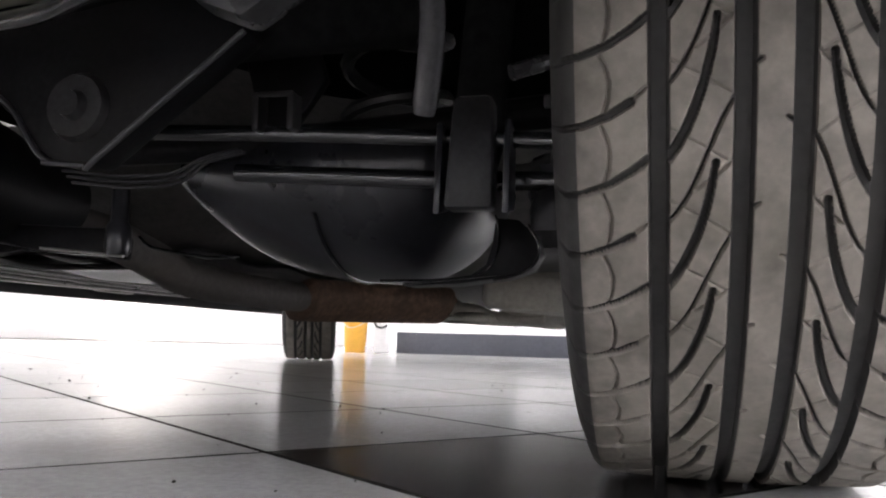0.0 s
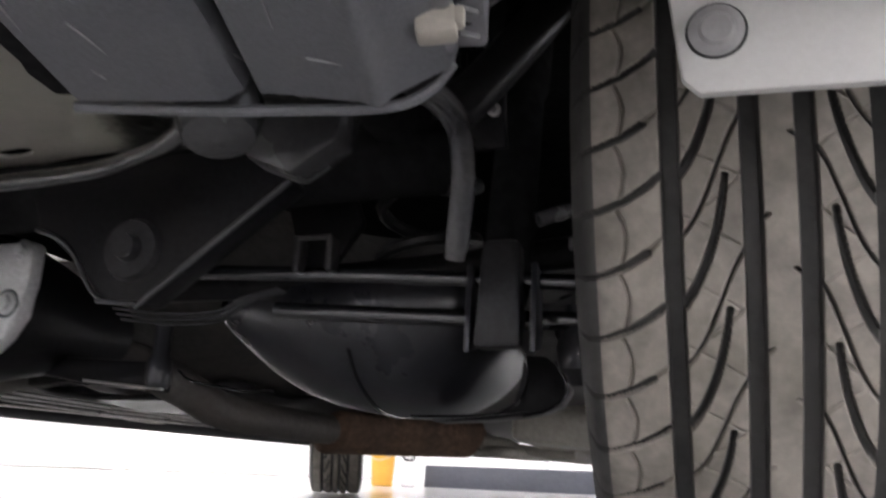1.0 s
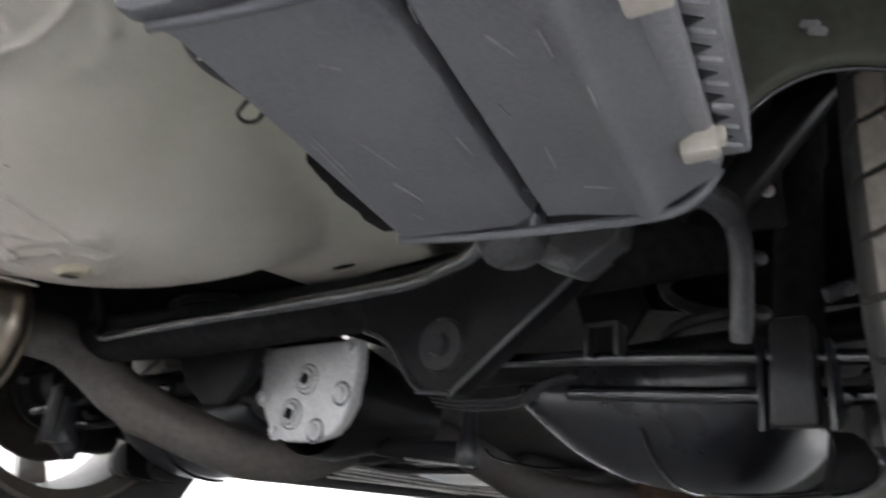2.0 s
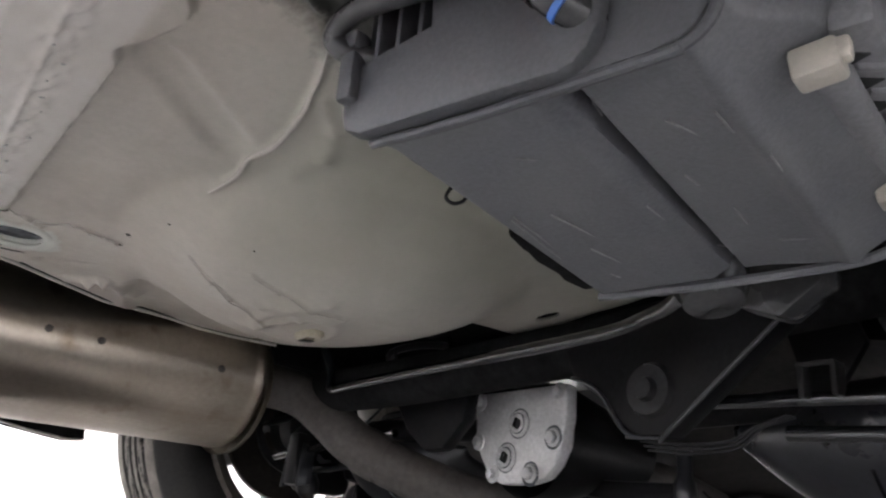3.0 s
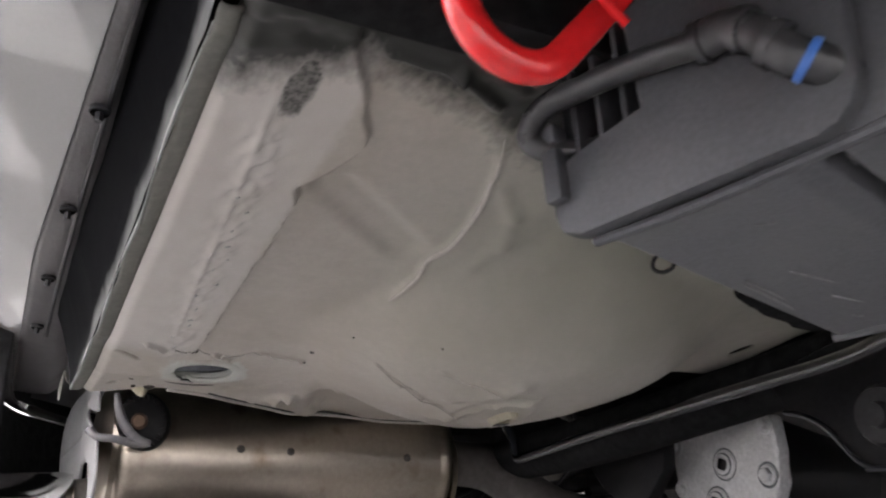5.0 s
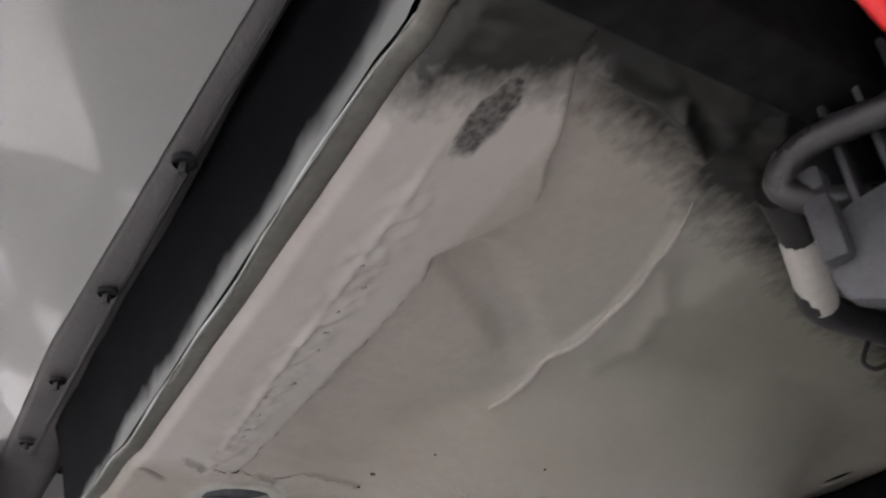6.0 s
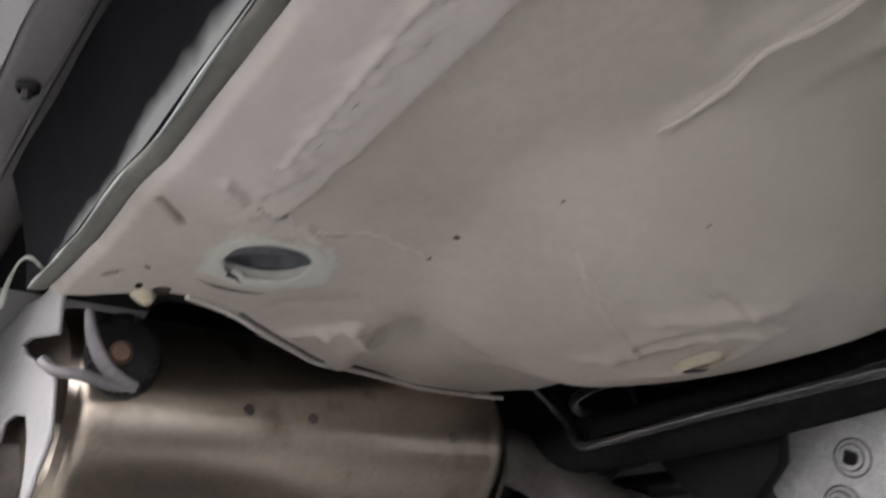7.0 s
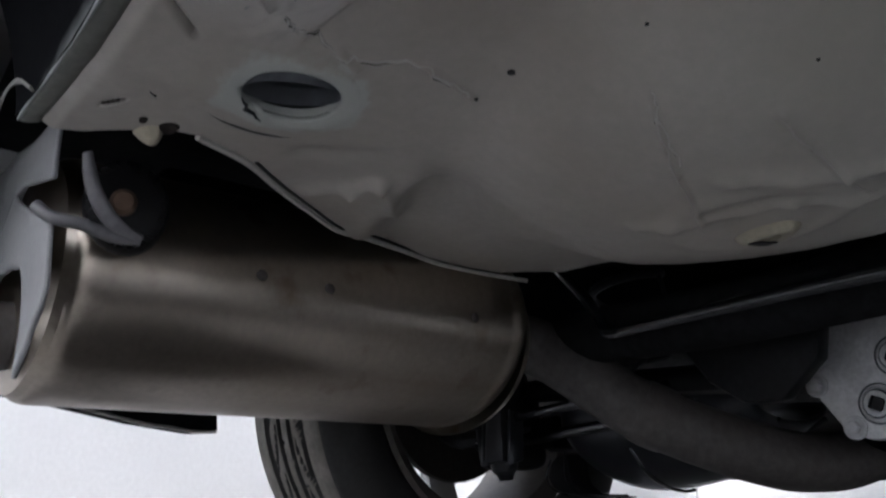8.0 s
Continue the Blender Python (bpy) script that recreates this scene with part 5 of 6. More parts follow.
tube(bm, [(-0.290, -0.215, 0.392), (-0.256, -0.215, 0.356), (-0.235, -0.217, 0.328), (-0.219, -0.226, 0.309), (-0.205, -0.2285, 0.3045), (-0.185, -0.230, 0.3045), (-0.10, -0.230, 0.306), (0.0, -0.228, 0.308), (0.10, -0.232, 0.307), (0.20, -0.238, 0.306), (0.30, -0.258, 0.301), (0.36, -0.285, 0.298), (0.40, -0.306, 0.298), (0.45, -0.338, 0.312)], 0.0062, 24, 8)
part("sway_bar", bm, M_ROD, sub, "glossy black sway bar")
bm = bmesh.new()
lathe(bm, [(0.0, 0.024), (0.020, 0.02), (0.025, 0.008), (0.026, 0.0), (0.022, -0.02)], facing((0.455, -0.342, 0.296), (0.25, -0.2, -1)), 20)
part("sway_mount", bm, M_RUBBER, sub, "dark rubber sway bar mount")
bm = bmesh.new()
tube(bm, [(0.552, -0.202, 0.348), (0.563, -0.196, 0.363), (0.579, -0.185, 0.388), (0.604, -0.165, 0.432), (0.622, -0.140, 0.475)], 0.0165, 20, 6)
part("upper_link", bm, M_CHASSIS, sub, "dark grey upper link")
bm = bmesh.new()
plate(bm, [(-0.462, 0.284), (-0.428, 0.298), (-0.425, 0.335), (-0.50, 0.335), (-0.495, 0.305)], 0.03, pose(0.0, -0.27, 0.0, 90, 0, 180), 0.005)
part("link_bracket", bm, M_RUBBER, sub)
bm = bmesh.new()
box(bm, (0.030, 0.010, 0.080), pose(0.560, -0.142, 0.385, 12, 0, 0), 0.003)
box(bm, (0.020, 0.14, 0.020), pose(0.548, -0.080, 0.420), 0.004)
part("link_plate", bm, M_BEAM, sub)
for bx, by, bz in ((0.565, -0.154, 0.380), (0.570, -0.158, 0.368), (0.546, -0.150, 0.372)):
    bm = bmesh.new()
    hex_bolt(bm, facing((bx, by, bz), (-0.2, -1, -0.3)), 0.0034, 0.0052)
    part("bolt", bm, M_STEEL, sub)

for side, ox in ((1, 0.0), (-1, 0.035)):
    arm = empty("suspension_arm", sub)
    def mx(x, o=ox, s=side):
        return s * x + o
    bm = bmesh.new()
    tube(bm, [(mx(0.285), -0.09, 0.268), (mx(0.40), -0.09, 0.262), (mx(0.52), -0.088, 0.255), (mx(0.655), -0.085, 0.247)], 0.0066, 32, 6)
    part("lateral_rod", bm, M_ROD, arm, "slim glossy black rod")
    bm = bmesh.new()
    tube(bm, [(mx(0.34), -0.045, 0.241), (mx(0.54), -0.045, 0.229), (mx(0.66), -0.045, 0.226)], 0.0080, 32, 6)
    part("lower_rod", bm, M_ROD, arm)
    bm = bmesh.new()
    for dx in (-0.014, 0.016):
        box(bm, (0.006, 0.018, 0.030), pose(mx(0.402) + dx, -0.100, 0.276), 0.002)
    box(bm, (0.036, 0.004, 0.004), pose(mx(0.402), -0.107, 0.290), 0.001)
    part("rod_bracket", bm, M_CHASSIS, arm)
    # lower arm: a pressed shell that is deepest under the spring
    bm = bmesh.new()
    def shell(u, v, o=ox, s=side):
        x = 0.245 + 0.30 * u
        q = -1.15 + 2.30 * v
        deep = 0.105 * (1 - math.exp(-4.5 * (u + 0.06))) * math.sqrt(max(0.02, 1 - (max(0.0, u - 0.62) / 0.38) ** 2.3))
        wide = (0.085 + 0.045 * smooth(0.05, 0.55, u)) * (1 - 0.35 * smooth(0.82, 1.0, u) ** 2)
        a = q * math.pi / 2
        rim = 0.01 * smooth(0.96, 1.0, abs(q) / 1.15)
        return (s * x + o, 0.100 + wide * math.sin(a), 0.258 - deep * max(-0.2, math.cos(a)) - rim)
    sheet(bm, 36, 30, shell)
    ob = part("lower_arm", bm, M_ARM, arm, "glossy black pressed lower arm", angle=60)
    th = ob.modifiers.new("thickness", "SOLIDIFY")
    th.thickness = 0.004
    bm = bmesh.new()
    tube(bm, [Vector(shell(a, b)) + Vector((0, -0.004, -0.004)) for a, b in ((0.525, 0.20), (0.525, 0.27), (0.530, 0.34), (0.535, 0.42), (0.545, 0.50), (0.56, 0.56))], 0.0024, 8, 6)
    part("arm_seam", bm, M_ROD, arm)
    bm = bmesh.new()
    tube(bm, [Vector(shell(k / 10, 0.80)) + Vector((0, 0, -0.006)) for k in range(0, 11)], 0.0035, 8, 4)
    part("arm_flange", bm, M_CHASSIS, arm)
    bm = bmesh.new()
    out = [(0.556, 0.210), (0.577, 0.208), (0.590, 0.198), (0.597, 0.179), (0.588, 0.164), (0.569, 0.1565), (0.520, 0.1500), (0.470, 0.1480), (0.470, 0.1500), (0.530, 0.1525), (0.550, 0.166), (0.556, 0.185)]
    out = [(mx(x), z) for x, z in out]
    plate(bm, out if side > 0 else out[::-1], 0.040, pose(0, 0.072, 0, 90, 0, 0), 0.002)
    part("arm_strap", bm, M_BEAM, arm, "black outer plate of the lower arm")
    for line, r in (([(0.557, 0.212), (0.5605, 0.195), (0.559, 0.178), (0.551, 0.164), (0.536, 0.1565), (0.50, 0.1530), (0.45, 0.1520)], 0.0013), ([(0.586, 0.203), (0.596, 0.184), (0.593, 0.169), (0.578, 0.159), (0.556, 0.1535)], 0.0013)):
        bm = bmesh.new()
        tube(bm, [(mx(x), 0.029, z) for x, z in line], r, 8, 6)
        part("strap_rim", bm, M_ROD, arm, "bright pressed rim")
    bm = bmesh.new()
    tube(bm, [(mx(0.578), -0.02, 0.244), (mx(0.592), -0.02, 0.243), (mx(0.604), -0.02, 0.246), (mx(0.618), -0.02, 0.253)], lambda t: 0.0035 + 0.002 * t, 10, 4)
    part("sensor_cable", bm, M_HOOK, arm, "grey cable end by the wheel")
    bm = bmesh.new()
    box(bm, (0.006, 0.008, 0.010), pose(mx(0.609), -0.02, 0.299), 0.001)
    part("cable_clip", bm, M_CLIPGREY, arm)
    bm = bmesh.new()
    box(bm, (0.034, 0.08, 0.055), pose(mx(0.600), 0.07, 0.243), 0.015)
    part("arm_end", bm, M_BEAM, arm)
    # knuckle and ball joint between the arm and the wheel
    bm = bmesh.new()
    box(bm, (0.05, 0.11, 0.12), pose(mx(0.640), 0.0, 0.250, 0, 8 * side, 0), 0.018, 3)
    part("knuckle", bm, M_BEAM, arm)
    bm = bmesh.new()
    lathe(bm, [(0.0, -0.030), (0.010, -0.030), (0.013, -0.022), (0.019, -0.016), (0.021, 0.0), (0.016, 0.014), (0.011, 0.022), (0.012, 0.036)], pose(mx(0.618), -0.035, 0.205, 8, 0, 0), 20)
    part("ball_joint", bm, M_CHASSIS, arm)
    # damper with its lower eye
    bm = bmesh.new()
    lathe(bm, [(0.018, 0.0), (0.020, 0.01), (0.020, 0.20), (0.024, 0.21), (0.024, 0.32)], facing((mx(0.562), -0.080, 0.235), (0.03 * side, 0.18, 1)), 20)
    part("damper", bm, M_VOID, arm)
    bm = bmesh.new()
    plate(bm, [(-0.019, -0.036), (0.019, -0.036), (0.017, 0.05), (-0.013, 0.05)], 0.024, pose(mx(0.562), -0.082, 0.232, 90, 0, 0), 0.005)
    part("damper_eye", bm, M_CHASSIS, arm)
    for dx in (-0.026, 0.026):
        bm = bmesh.new()
        plate(bm, [(-0.016, -0.036), (0.012, -0.030), (0.014, 0.03), (-0.010, 0.036)], 0.005, pose(mx(0.562) + dx, -0.09, 0.228, 90, 0, 90), 0.0015)
        part("fork_plate", bm, M_ARM, arm)
    # coil spring above the arm
    bm = bmesh.new()
    tube(bm, [(mx(0.45) + 0.05 * math.cos(k * 0.7), 0.06 + 0.05 * math.sin(k * 0.7), 0.215 + 0.0065 * k) for k in range(38)], 0.007, 8, 2)
    part("coil_spring", bm, M_CHASSIS, arm)
    bm = bmesh.new()
    tube(bm, [(mx(0.60), -0.14, 0.285), (mx(0.628), -0.12, 0.30), (mx(0.64), -0.06, 0.33), (mx(0.63), 0.0, 0.42)], 0.006, 10, 6)
    part("brake_hose", bm, M_RUBBER, arm)
for k in range(3):
    o = 0.006 * k
    bm = bmesh.new()
    tube(bm, [(0.238, -0.14 + o, 0.226 - o * 0.6), (0.29, -0.14 + o, 0.2205 - o * 0.6), (0.33, -0.13 + o, 0.223 - o * 0.4), (0.348, -0.12 + o, 0.236), (0.37, -0.10 + o, 0.248)], 0.0014, 10, 5)
    part("brake_line", bm, M_CHASSIS, sub, "thin black brake line")
bm = bmesh.new()
tube(bm, [(-0.226, -0.12, 0.384), (-0.218, -0.12, 0.351), (-0.218, -0.12, 0.320), (-0.253, -0.12, 0.296), (-0.292, -0.12, 0.276)], 0.0026, 8, 6)
part("wire", bm, M_ARM, sub, "thin black cable")

# trailing body: centre floor, sills, heat shield, fuel lines
bm = bmesh.new()


def floor_h(u, v):
    x, y = -0.80 + 1.62 * u, 0.30 + 2.95 * v
    z = 0.245 + 0.010 * math.sin(9 * x) * math.sin(4 * y)
    z += 0.060 * math.exp(-((x - 0.08) / 0.13) ** 2)
    z += 0.16 * (1 - smooth(0.0, 0.10, v))
    z -= 0.02 * smooth(0.62, 0.72, abs(x))
    d = math.hypot(abs(x) - 0.76, (y - 2.56) * 0.85)
    z += 0.24 * (1 - smooth(0.30, 0.38, d))
    return (x, y, z)


sheet(bm, 70, 110, floor_h)
part("centre_floor", bm, M_FLOORPAN, car, "dark undercoated centre floor")
for s, x0 in ((-1, -0.845), (1, 0.875)):
    bm = bmesh.new()
    box(bm, (0.07, 1.86, 0.13), pose(x0, 1.32, 0.272), 0.02)
    part("sill", bm, M_VOID, car, "black sill under the doors")
    bm = bmesh.new()
    box(bm, (0.008, 2.06, 0.030), pose(x0 + 0.02 * s * -1, 1.45, 0.200), 0.002)
    part("jacking_seam", bm, M_CHASSIS, car)
bm = bmesh.new()
box(bm, (0.035, 0.46, 0.005), pose(-0.785, 1.03, 0.2115, 0, 0, -3), 0.0015)
part("floor_strip", bm, M_SEALER, car, "pale strip along the floor edge")
bm = bmesh.new()
tube(bm, [(-0.30, 0.46, 0.2325), (-0.30, 0.55, 0.2320), (-0.30, 0.645, 0.2325)], 0.0028, 8, 3)
part("fuel_line", bm, M_STEEL, car, "short bright steel line under the floor")
bm = bmesh.new()
plate(bm, [(1.15, 0.224), (1.22, 0.226), (1.37, 0.222), (1.38, 0.205), (1.25, 0.206)], 0.03, pose(-0.80, 0, 0, 90, 0, 90), 0.003)
part("jack_plate", bm, M_BEIGE_FRONT, car, "dusty beige jacking plate on the sill")
bm = bmesh.new()
plate(bm, [(0.727, 0.232), (0.80, 0.258), (0.822, 0.261), (0.834, 0.250), (0.760, 0.228)], 0.02, pose(-0.70, 0, 0, 90, 0, 90), 0.002)
part("floor_flap", bm, M_BEIGE_FRONT, car, "pale flap of the far heat shield")
bm = bmesh.new()
box(bm, (0.17, 0.20, 0.070), pose(0.455, 0.94, 0.192, 0, 4, 0), 0.018, 3)
part("heat_shield", bm, M_BEIGE_FRONT, car, "pale pressed heat shield", angle=50)
bm = bmesh.new()
tube(bm, [(0.225, 1.18, 0.172), (0.265, 1.20, 0.170), (0.310, 1.22, 0.160), (0.37, 1.22, 0.154), (0.440, 1.22, 0.152)], lambda t: 0.016 - 0.004 * smooth(0.35, 0.5, t), 20, 6)
part("link_pipe", bm, M_BEIGE_FRONT, car, "pale steel link pipe")
for k, z in enumerate((0.214, 0.222, 0.230)):
    bm = bmesh.new()
    tube(bm, [(-0.62 + 0.012 * k, 0.40, z), (-0.60 + 0.012 * k, 1.0, z - 0.012), (-0.58 + 0.012 * k, 1.7, z - 0.012), (-0.52 + 0.012 * k, 2.4, z)], 0.0035, 8, 5)
    part("floor_line", bm, M_STEEL, car, "thin steel line along the floor")
bm = bmesh.new()
sheet(bm, 40, 40, lambda u, v: (0.30 + 0.34 * u, 1.12 + 0.75 * v, 0.138 + 0.11 * abs(2 * u - 1) ** 7 + 0.11 * abs(2 * v - 1) ** 7 + 0.010 * math.exp(-((u - 0.45) / 0.05) ** 2) + 0.003 * math.sin(14 * v)))
shield = part("fuel_tank", bm, M_BEIGE_FRONT, car, "grey beige fuel tank under the floor", angle=60)
th = shield.modifiers.new("thickness", "SOLIDIFY")
th.thickness, th.offset = 0.06, 1.0
bm = bmesh.new()
sheet(bm, 20, 24, lambda u, v: (-0.50 + 0.42 * u, 0.55 + 0.9 * v, 0.205 + 0.03 * (2 * u - 1) ** 4 + 0.006 * math.sin(18 * v)))
under = part("under_cover", bm, M_CHASSIS, car, "dark plastic under cover", angle=60)
th = under.modifiers.new("thickness", "SOLIDIFY")
th.thickness, th.offset = 0.01, 1.0
bm = bmesh.new()
tube(bm, [(0.12, 1.44, 0.160), (0.19, 1.30, 0.153), (0.27, 1.15, 0.150), (0.33, 1.30, 0.150), (0.36, 1.9, 0.160), (0.42, 2.7, 0.18)], 0.014, 12, 6)
part("heater_pipe", bm, M_BEIGE_FRONT, car)

# bumper: painted skin, grey lip with bolts, splash guard by the wheel
def bumper_y(x):
    return -0.8325 + 0.050 * max(0.0, x) + 0.34 * (abs(x - 0.01) / 0.89) ** 9


# drops at the unseen right end, added to shade the canister lid
def low_edge(x):
    return 0.436 - 0.12 * smooth(0.53, 0.61, x)


bm = bmesh.new()


def skin(u, v):
    x = -0.86 + 1.74 * u
    z = low_edge(x) + (0.82 - low_edge(x)) * v
    t = (z - low_edge(x)) / (0.82 - low_edge(x))
    rise = z - low_edge(x)
    out = 3.0 * rise if rise < 0.045 else 0.135 + 0.07 * (1 - math.exp(-(rise - 0.045) / 0.0233))
    return (x, bumper_y(x) - out + 0.05 * smooth(0.85, 1.0, t), z)


sheet(bm, 120, 60, lambda u, v: skin(u, v * v))
bumper = empty("rear_bumper", car)
tagged(bumper, "pale painted rear bumper with a grey lower lip")
ob = part("bumper_skin", bm, M_WHITE, bumper, angle=60)
th = ob.modifiers.new("thickness", "SOLIDIFY")
th.thickness, th.offset = 0.003, 1.0
# unpainted inside of the skin, added to keep bounced light off the lid
bm = bmesh.new()
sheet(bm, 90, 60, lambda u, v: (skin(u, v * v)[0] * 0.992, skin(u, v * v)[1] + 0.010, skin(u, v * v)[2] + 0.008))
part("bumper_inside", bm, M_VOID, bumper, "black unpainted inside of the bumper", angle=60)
bm = bmesh.new()


def lip(u, v):
    x = -0.52 + 1.30 * u
    w = -0.798 + 0.007 * smooth(0.35, 0.10, x) + 0.018 * smooth(0.10, -0.35, x) - (-0.8325 + 0.050 * max(0.0, x)) if x < 0.42 else 0.014
    y = bumper_y(x) - 0.001 + w * v
    z = low_edge(x) - 0.002 - 0.003 * math.sin(math.pi * v) + 0.010 * smooth(0.75, 1.0, v)
    return (x, y, z)


sheet(bm, 90, 8, lip)
ob = part("lower_lip", bm, M_TRIM, bumper, "grey plastic lip with push bolts", angle=60)
th = ob.modifiers.new("thickness", "SOLIDIFY")
th.thickness, th.offset = 0.004, 1.0
lip_part = ob
for x in (-0.20, -0.05, 0.103, 0.253, 0.40):
    bm = bmesh.new()
    hex_bolt(bm, facing((x, bumper_y(x) + 0.4 * (-0.798 - bumper_y(x)), low_edge(x) - 0.006), (0, 0, -1)), 0.0028, 0.0066)
    part("bolt", bm, M_CHASSIS, lip_part)
bm = bmesh.new()
tube(bm, [(-0.24, -0.808, 0.4315), (-0.1, -0.809, 0.4315), (0.15, -0.808, 0.4315), (0.40, -0.8045, 0.4315)], 0.0022, 8, 6)
part("lip_seam", bm, M_CHASSIS, lip_part)
# black plate added where only the unlit void inside the bumper shows
bm = bmesh.new()
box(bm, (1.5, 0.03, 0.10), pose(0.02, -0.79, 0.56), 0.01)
part("void_plate", bm, M_VOID, bumper, "black plate added as the unlit void inside the bumper")
# black valance on the exhaust side
bm = bmesh.new()
sheet(bm, 50, 14, lambda u, v: (lambda x: (x, bumper_y(x) - 0.006 - 0.02 * v, 0.440 - (0.06 * smooth(0.25, 0.32, -x) + 0.10 * smooth(0.30, 0.42, -x)) * (1 - v)))(-0.25 - 0.58 * u))
ob = part("lower_valance", bm, M_VOID, bumper, "black plastic valance above the tail pipe", angle=60)
th = ob.modifiers.new("thickness", "SOLIDIFY")
th.thickness = 0.004
# lower corner on the exhaust side: a flat pale edge with a notch for the hanger and a cut-out for the tail pipe
EDGE_TOP = [(-0.430, 0.330), (-0.427, 0.358), (-0.420, 0.375), (-0.410, 0.389), (-0.395, 0.398), (-0.375, 0.403), (-0.340, 0.4065), (-0.280, 0.3945), (-0.230, 0.391), (-0.207, 0.388)]
NOTCH_TOP = [(-0.430, 0.329), (-0.345, 0.350), (-0.3176, 0.3665), (-0.290, 0.3645), (-0.260, 0.357), (-0.212, 0.345)]
NOTCH_LOW = [(-0.430, 0.329), (-0.345, 0.350), (-0.3176, 0.3665), (-0.300, 0.3545), (-0.257, 0.337), (-0.212, 0.3215)]
EDGE_LOW = [(-0.430, 0.235), (-0.376, 0.235), (-0.370, 0.295), (-0.353, 0.3115), (-0.315, 0.310), (-0.280, 0.302), (-0.270, 0.289), (-0.263, 0.262), (-0.2605, 0.226), (-0.241, 0.239), (-0.2316, 0.2523), (-0.215, 0.264), (-0.207, 0.276)]
bm = bmesh.new()
for upper, lower in ((EDGE_TOP, NOTCH_TOP), (NOTCH_LOW, EDGE_LOW)):
    def strip(u, v, a=upper, b=lower):
        x = -0.430 + 0.222 * u
        z = along(x, a) + (along(x, b) - along(x, a)) * v
        return (x, -0.7465 - 0.02 * smooth(-0.36, -0.45, x) + 0.002 * math.sin(30 * z), z)
    sheet(bm, 110, 10, strip)
ob = part("exhaust_surround", bm, M_SURROUND, bumper, "pale bumper edge round the tail pipe", angle=60)
th = ob.modifiers.new("thickness", "SOLIDIFY")
th.thickness = 0.003
# torn pale strip curling off the end of the flange
bm = bmesh.new()
tube(bm, [(-0.196, -0.790, 0.352), (-0.1898, -0.790, 0.3647), (-0.1624, -0.790, 0.3716), (-0.1277, -0.790, 0.3631), (-0.0950, -0.789, 0.3450)], lambda t: 0.0015 + 0.0006 * math.sin(9 * t), 10, 8, 0.35)
part("torn_strip", bm, M_FLANGE, flange, "curled grey-green torn strip")
# guard behind the wheel
bm = bmesh.new()
plate(bm, [(0.706, 0.262), (0.713, 0.2545), (0.90, 0.250), (0.90, 0.46), (0.694, 0.46), (0.700, 0.32)], 0.006, pose(0.0, -0.387, 0.0, 90, 0, 0), 0.0015)
guard = part("splash_guard", bm, M_GUARD, bumper, "pale lower bumper corner behind the wheel")
bm = bmesh.new()
lathe(bm, [(0.0, 0.004), (0.006, 0.0045), (0.0075, 0.003), (0.009, 0.003), (0.0115, 0.0015), (0.012, 0.0)], facing((0.7205, -0.3935, 0.2812), (0.0, -1, -0.1)), 28)
part("push_clip", bm, M_CLIPGREY, guard, "grey plastic push clip")
# raised dark ring painted as the shade where the clip sits sunk
bm = bmesh.new()
lathe(bm, [(0.0108, 0.0012), (0.0116, 0.0020), (0.0124, 0.0004)], facing((0.7205, -0.3935, 0.2812), (0.0, -1, -0.1)), 28)
part("clip_shade", bm, M_HOLE, guard, "dark ring for the shade round the clip")

# wheel arch liner on the near side
for s, cx in ((1, 0.765), (-1, -0.75)):
    bm = bmesh.new()
    sheet(bm, 10, 26, lambda u, v: (cx + 0.14 * (2 * u - 1), -0.372 * math.cos(0.38 + 2.4 * v), TYRE_R + 0.372 * math.sin(0.38 + 2.4 * v)))
    ob = part("arch_liner", bm, M_VOID, car, "black wheel arch liner")
    th = ob.modifiers.new("thickness", "SOLIDIFY")
    th.thickness = 0.004

# olive lining between the canister and the wheel
bm = bmesh.new()
sheet(bm, 24, 16, lambda u, v: (0.606 + 0.084 * u, -0.360 - 0.030 * v, 0.331 + 0.012 * math.sin(math.pi * u) - 0.010 * (1 - u) ** 4 + 0.15 * v))
lining = part("inner_lining", bm, M_OLIVE, car, "dark olive lining ahead of the bumper corner", angle=60)
th = lining.modifiers.new("thickness", "SOLIDIFY")
th.thickness = 0.003
bm = bmesh.new()
tube(bm, [(0.606 + 0.0084 * k, -0.3605, 0.3305 + 0.012 * math.sin(math.pi * k / 10) - 0.010 * (1 - k / 10) ** 4) for k in range(11)], 0.0014, 8, 3)
part("lining_edge", bm, M_RUBBER, lining)
bm = bmesh.new()
box(bm, (0.007, 0.004, 0.0045), pose(0.650, -0.3690, 0.3665, 0, 20, 0), 0.0012)
box(bm, (0.0065, 0.004, 0.0045), pose(0.656, -0.3690, 0.3605, 0, 20, 0), 0.0012)
box(bm, (0.003, 0.004, 0.008), pose(0.653, -0.3685, 0.3640, 0, 40, 0), 0.0008)
part("lining_clip", bm, M_CLIPGREY, lining, "small grey clip")

# red towing eye
hook = empty("towing_eye", car)
tagged(hook, "red painted steel towing eye")
bm = bmesh.new()
tube(bm, [(0.535, -0.690, 0.400), (0.535, -0.712, 0.358), (0.535, -0.724, 0.336), (0.535, -0.7245, 0.324), (0.535, -0.718, 0.3125), (0.535, -0.706, 0.307), (0.535, -0.692, 0.311), (0.535, -0.677, 0.327), (0.535, -0.656, 0.352), (0.535, -0.625, 0.39)], 0.0062, 18, 8)
part("eye_loop", bm, M_RED, hook)
bm = bmesh.new()
tube(bm, [(0.545, -0.715, 0.375), (0.549, -0.690, 0.345), (0.549, -0.668, 0.325)], 0.0018, 8, 3)
part("eye_gusset", bm, M_RED, hook)
bm = bmesh.new()
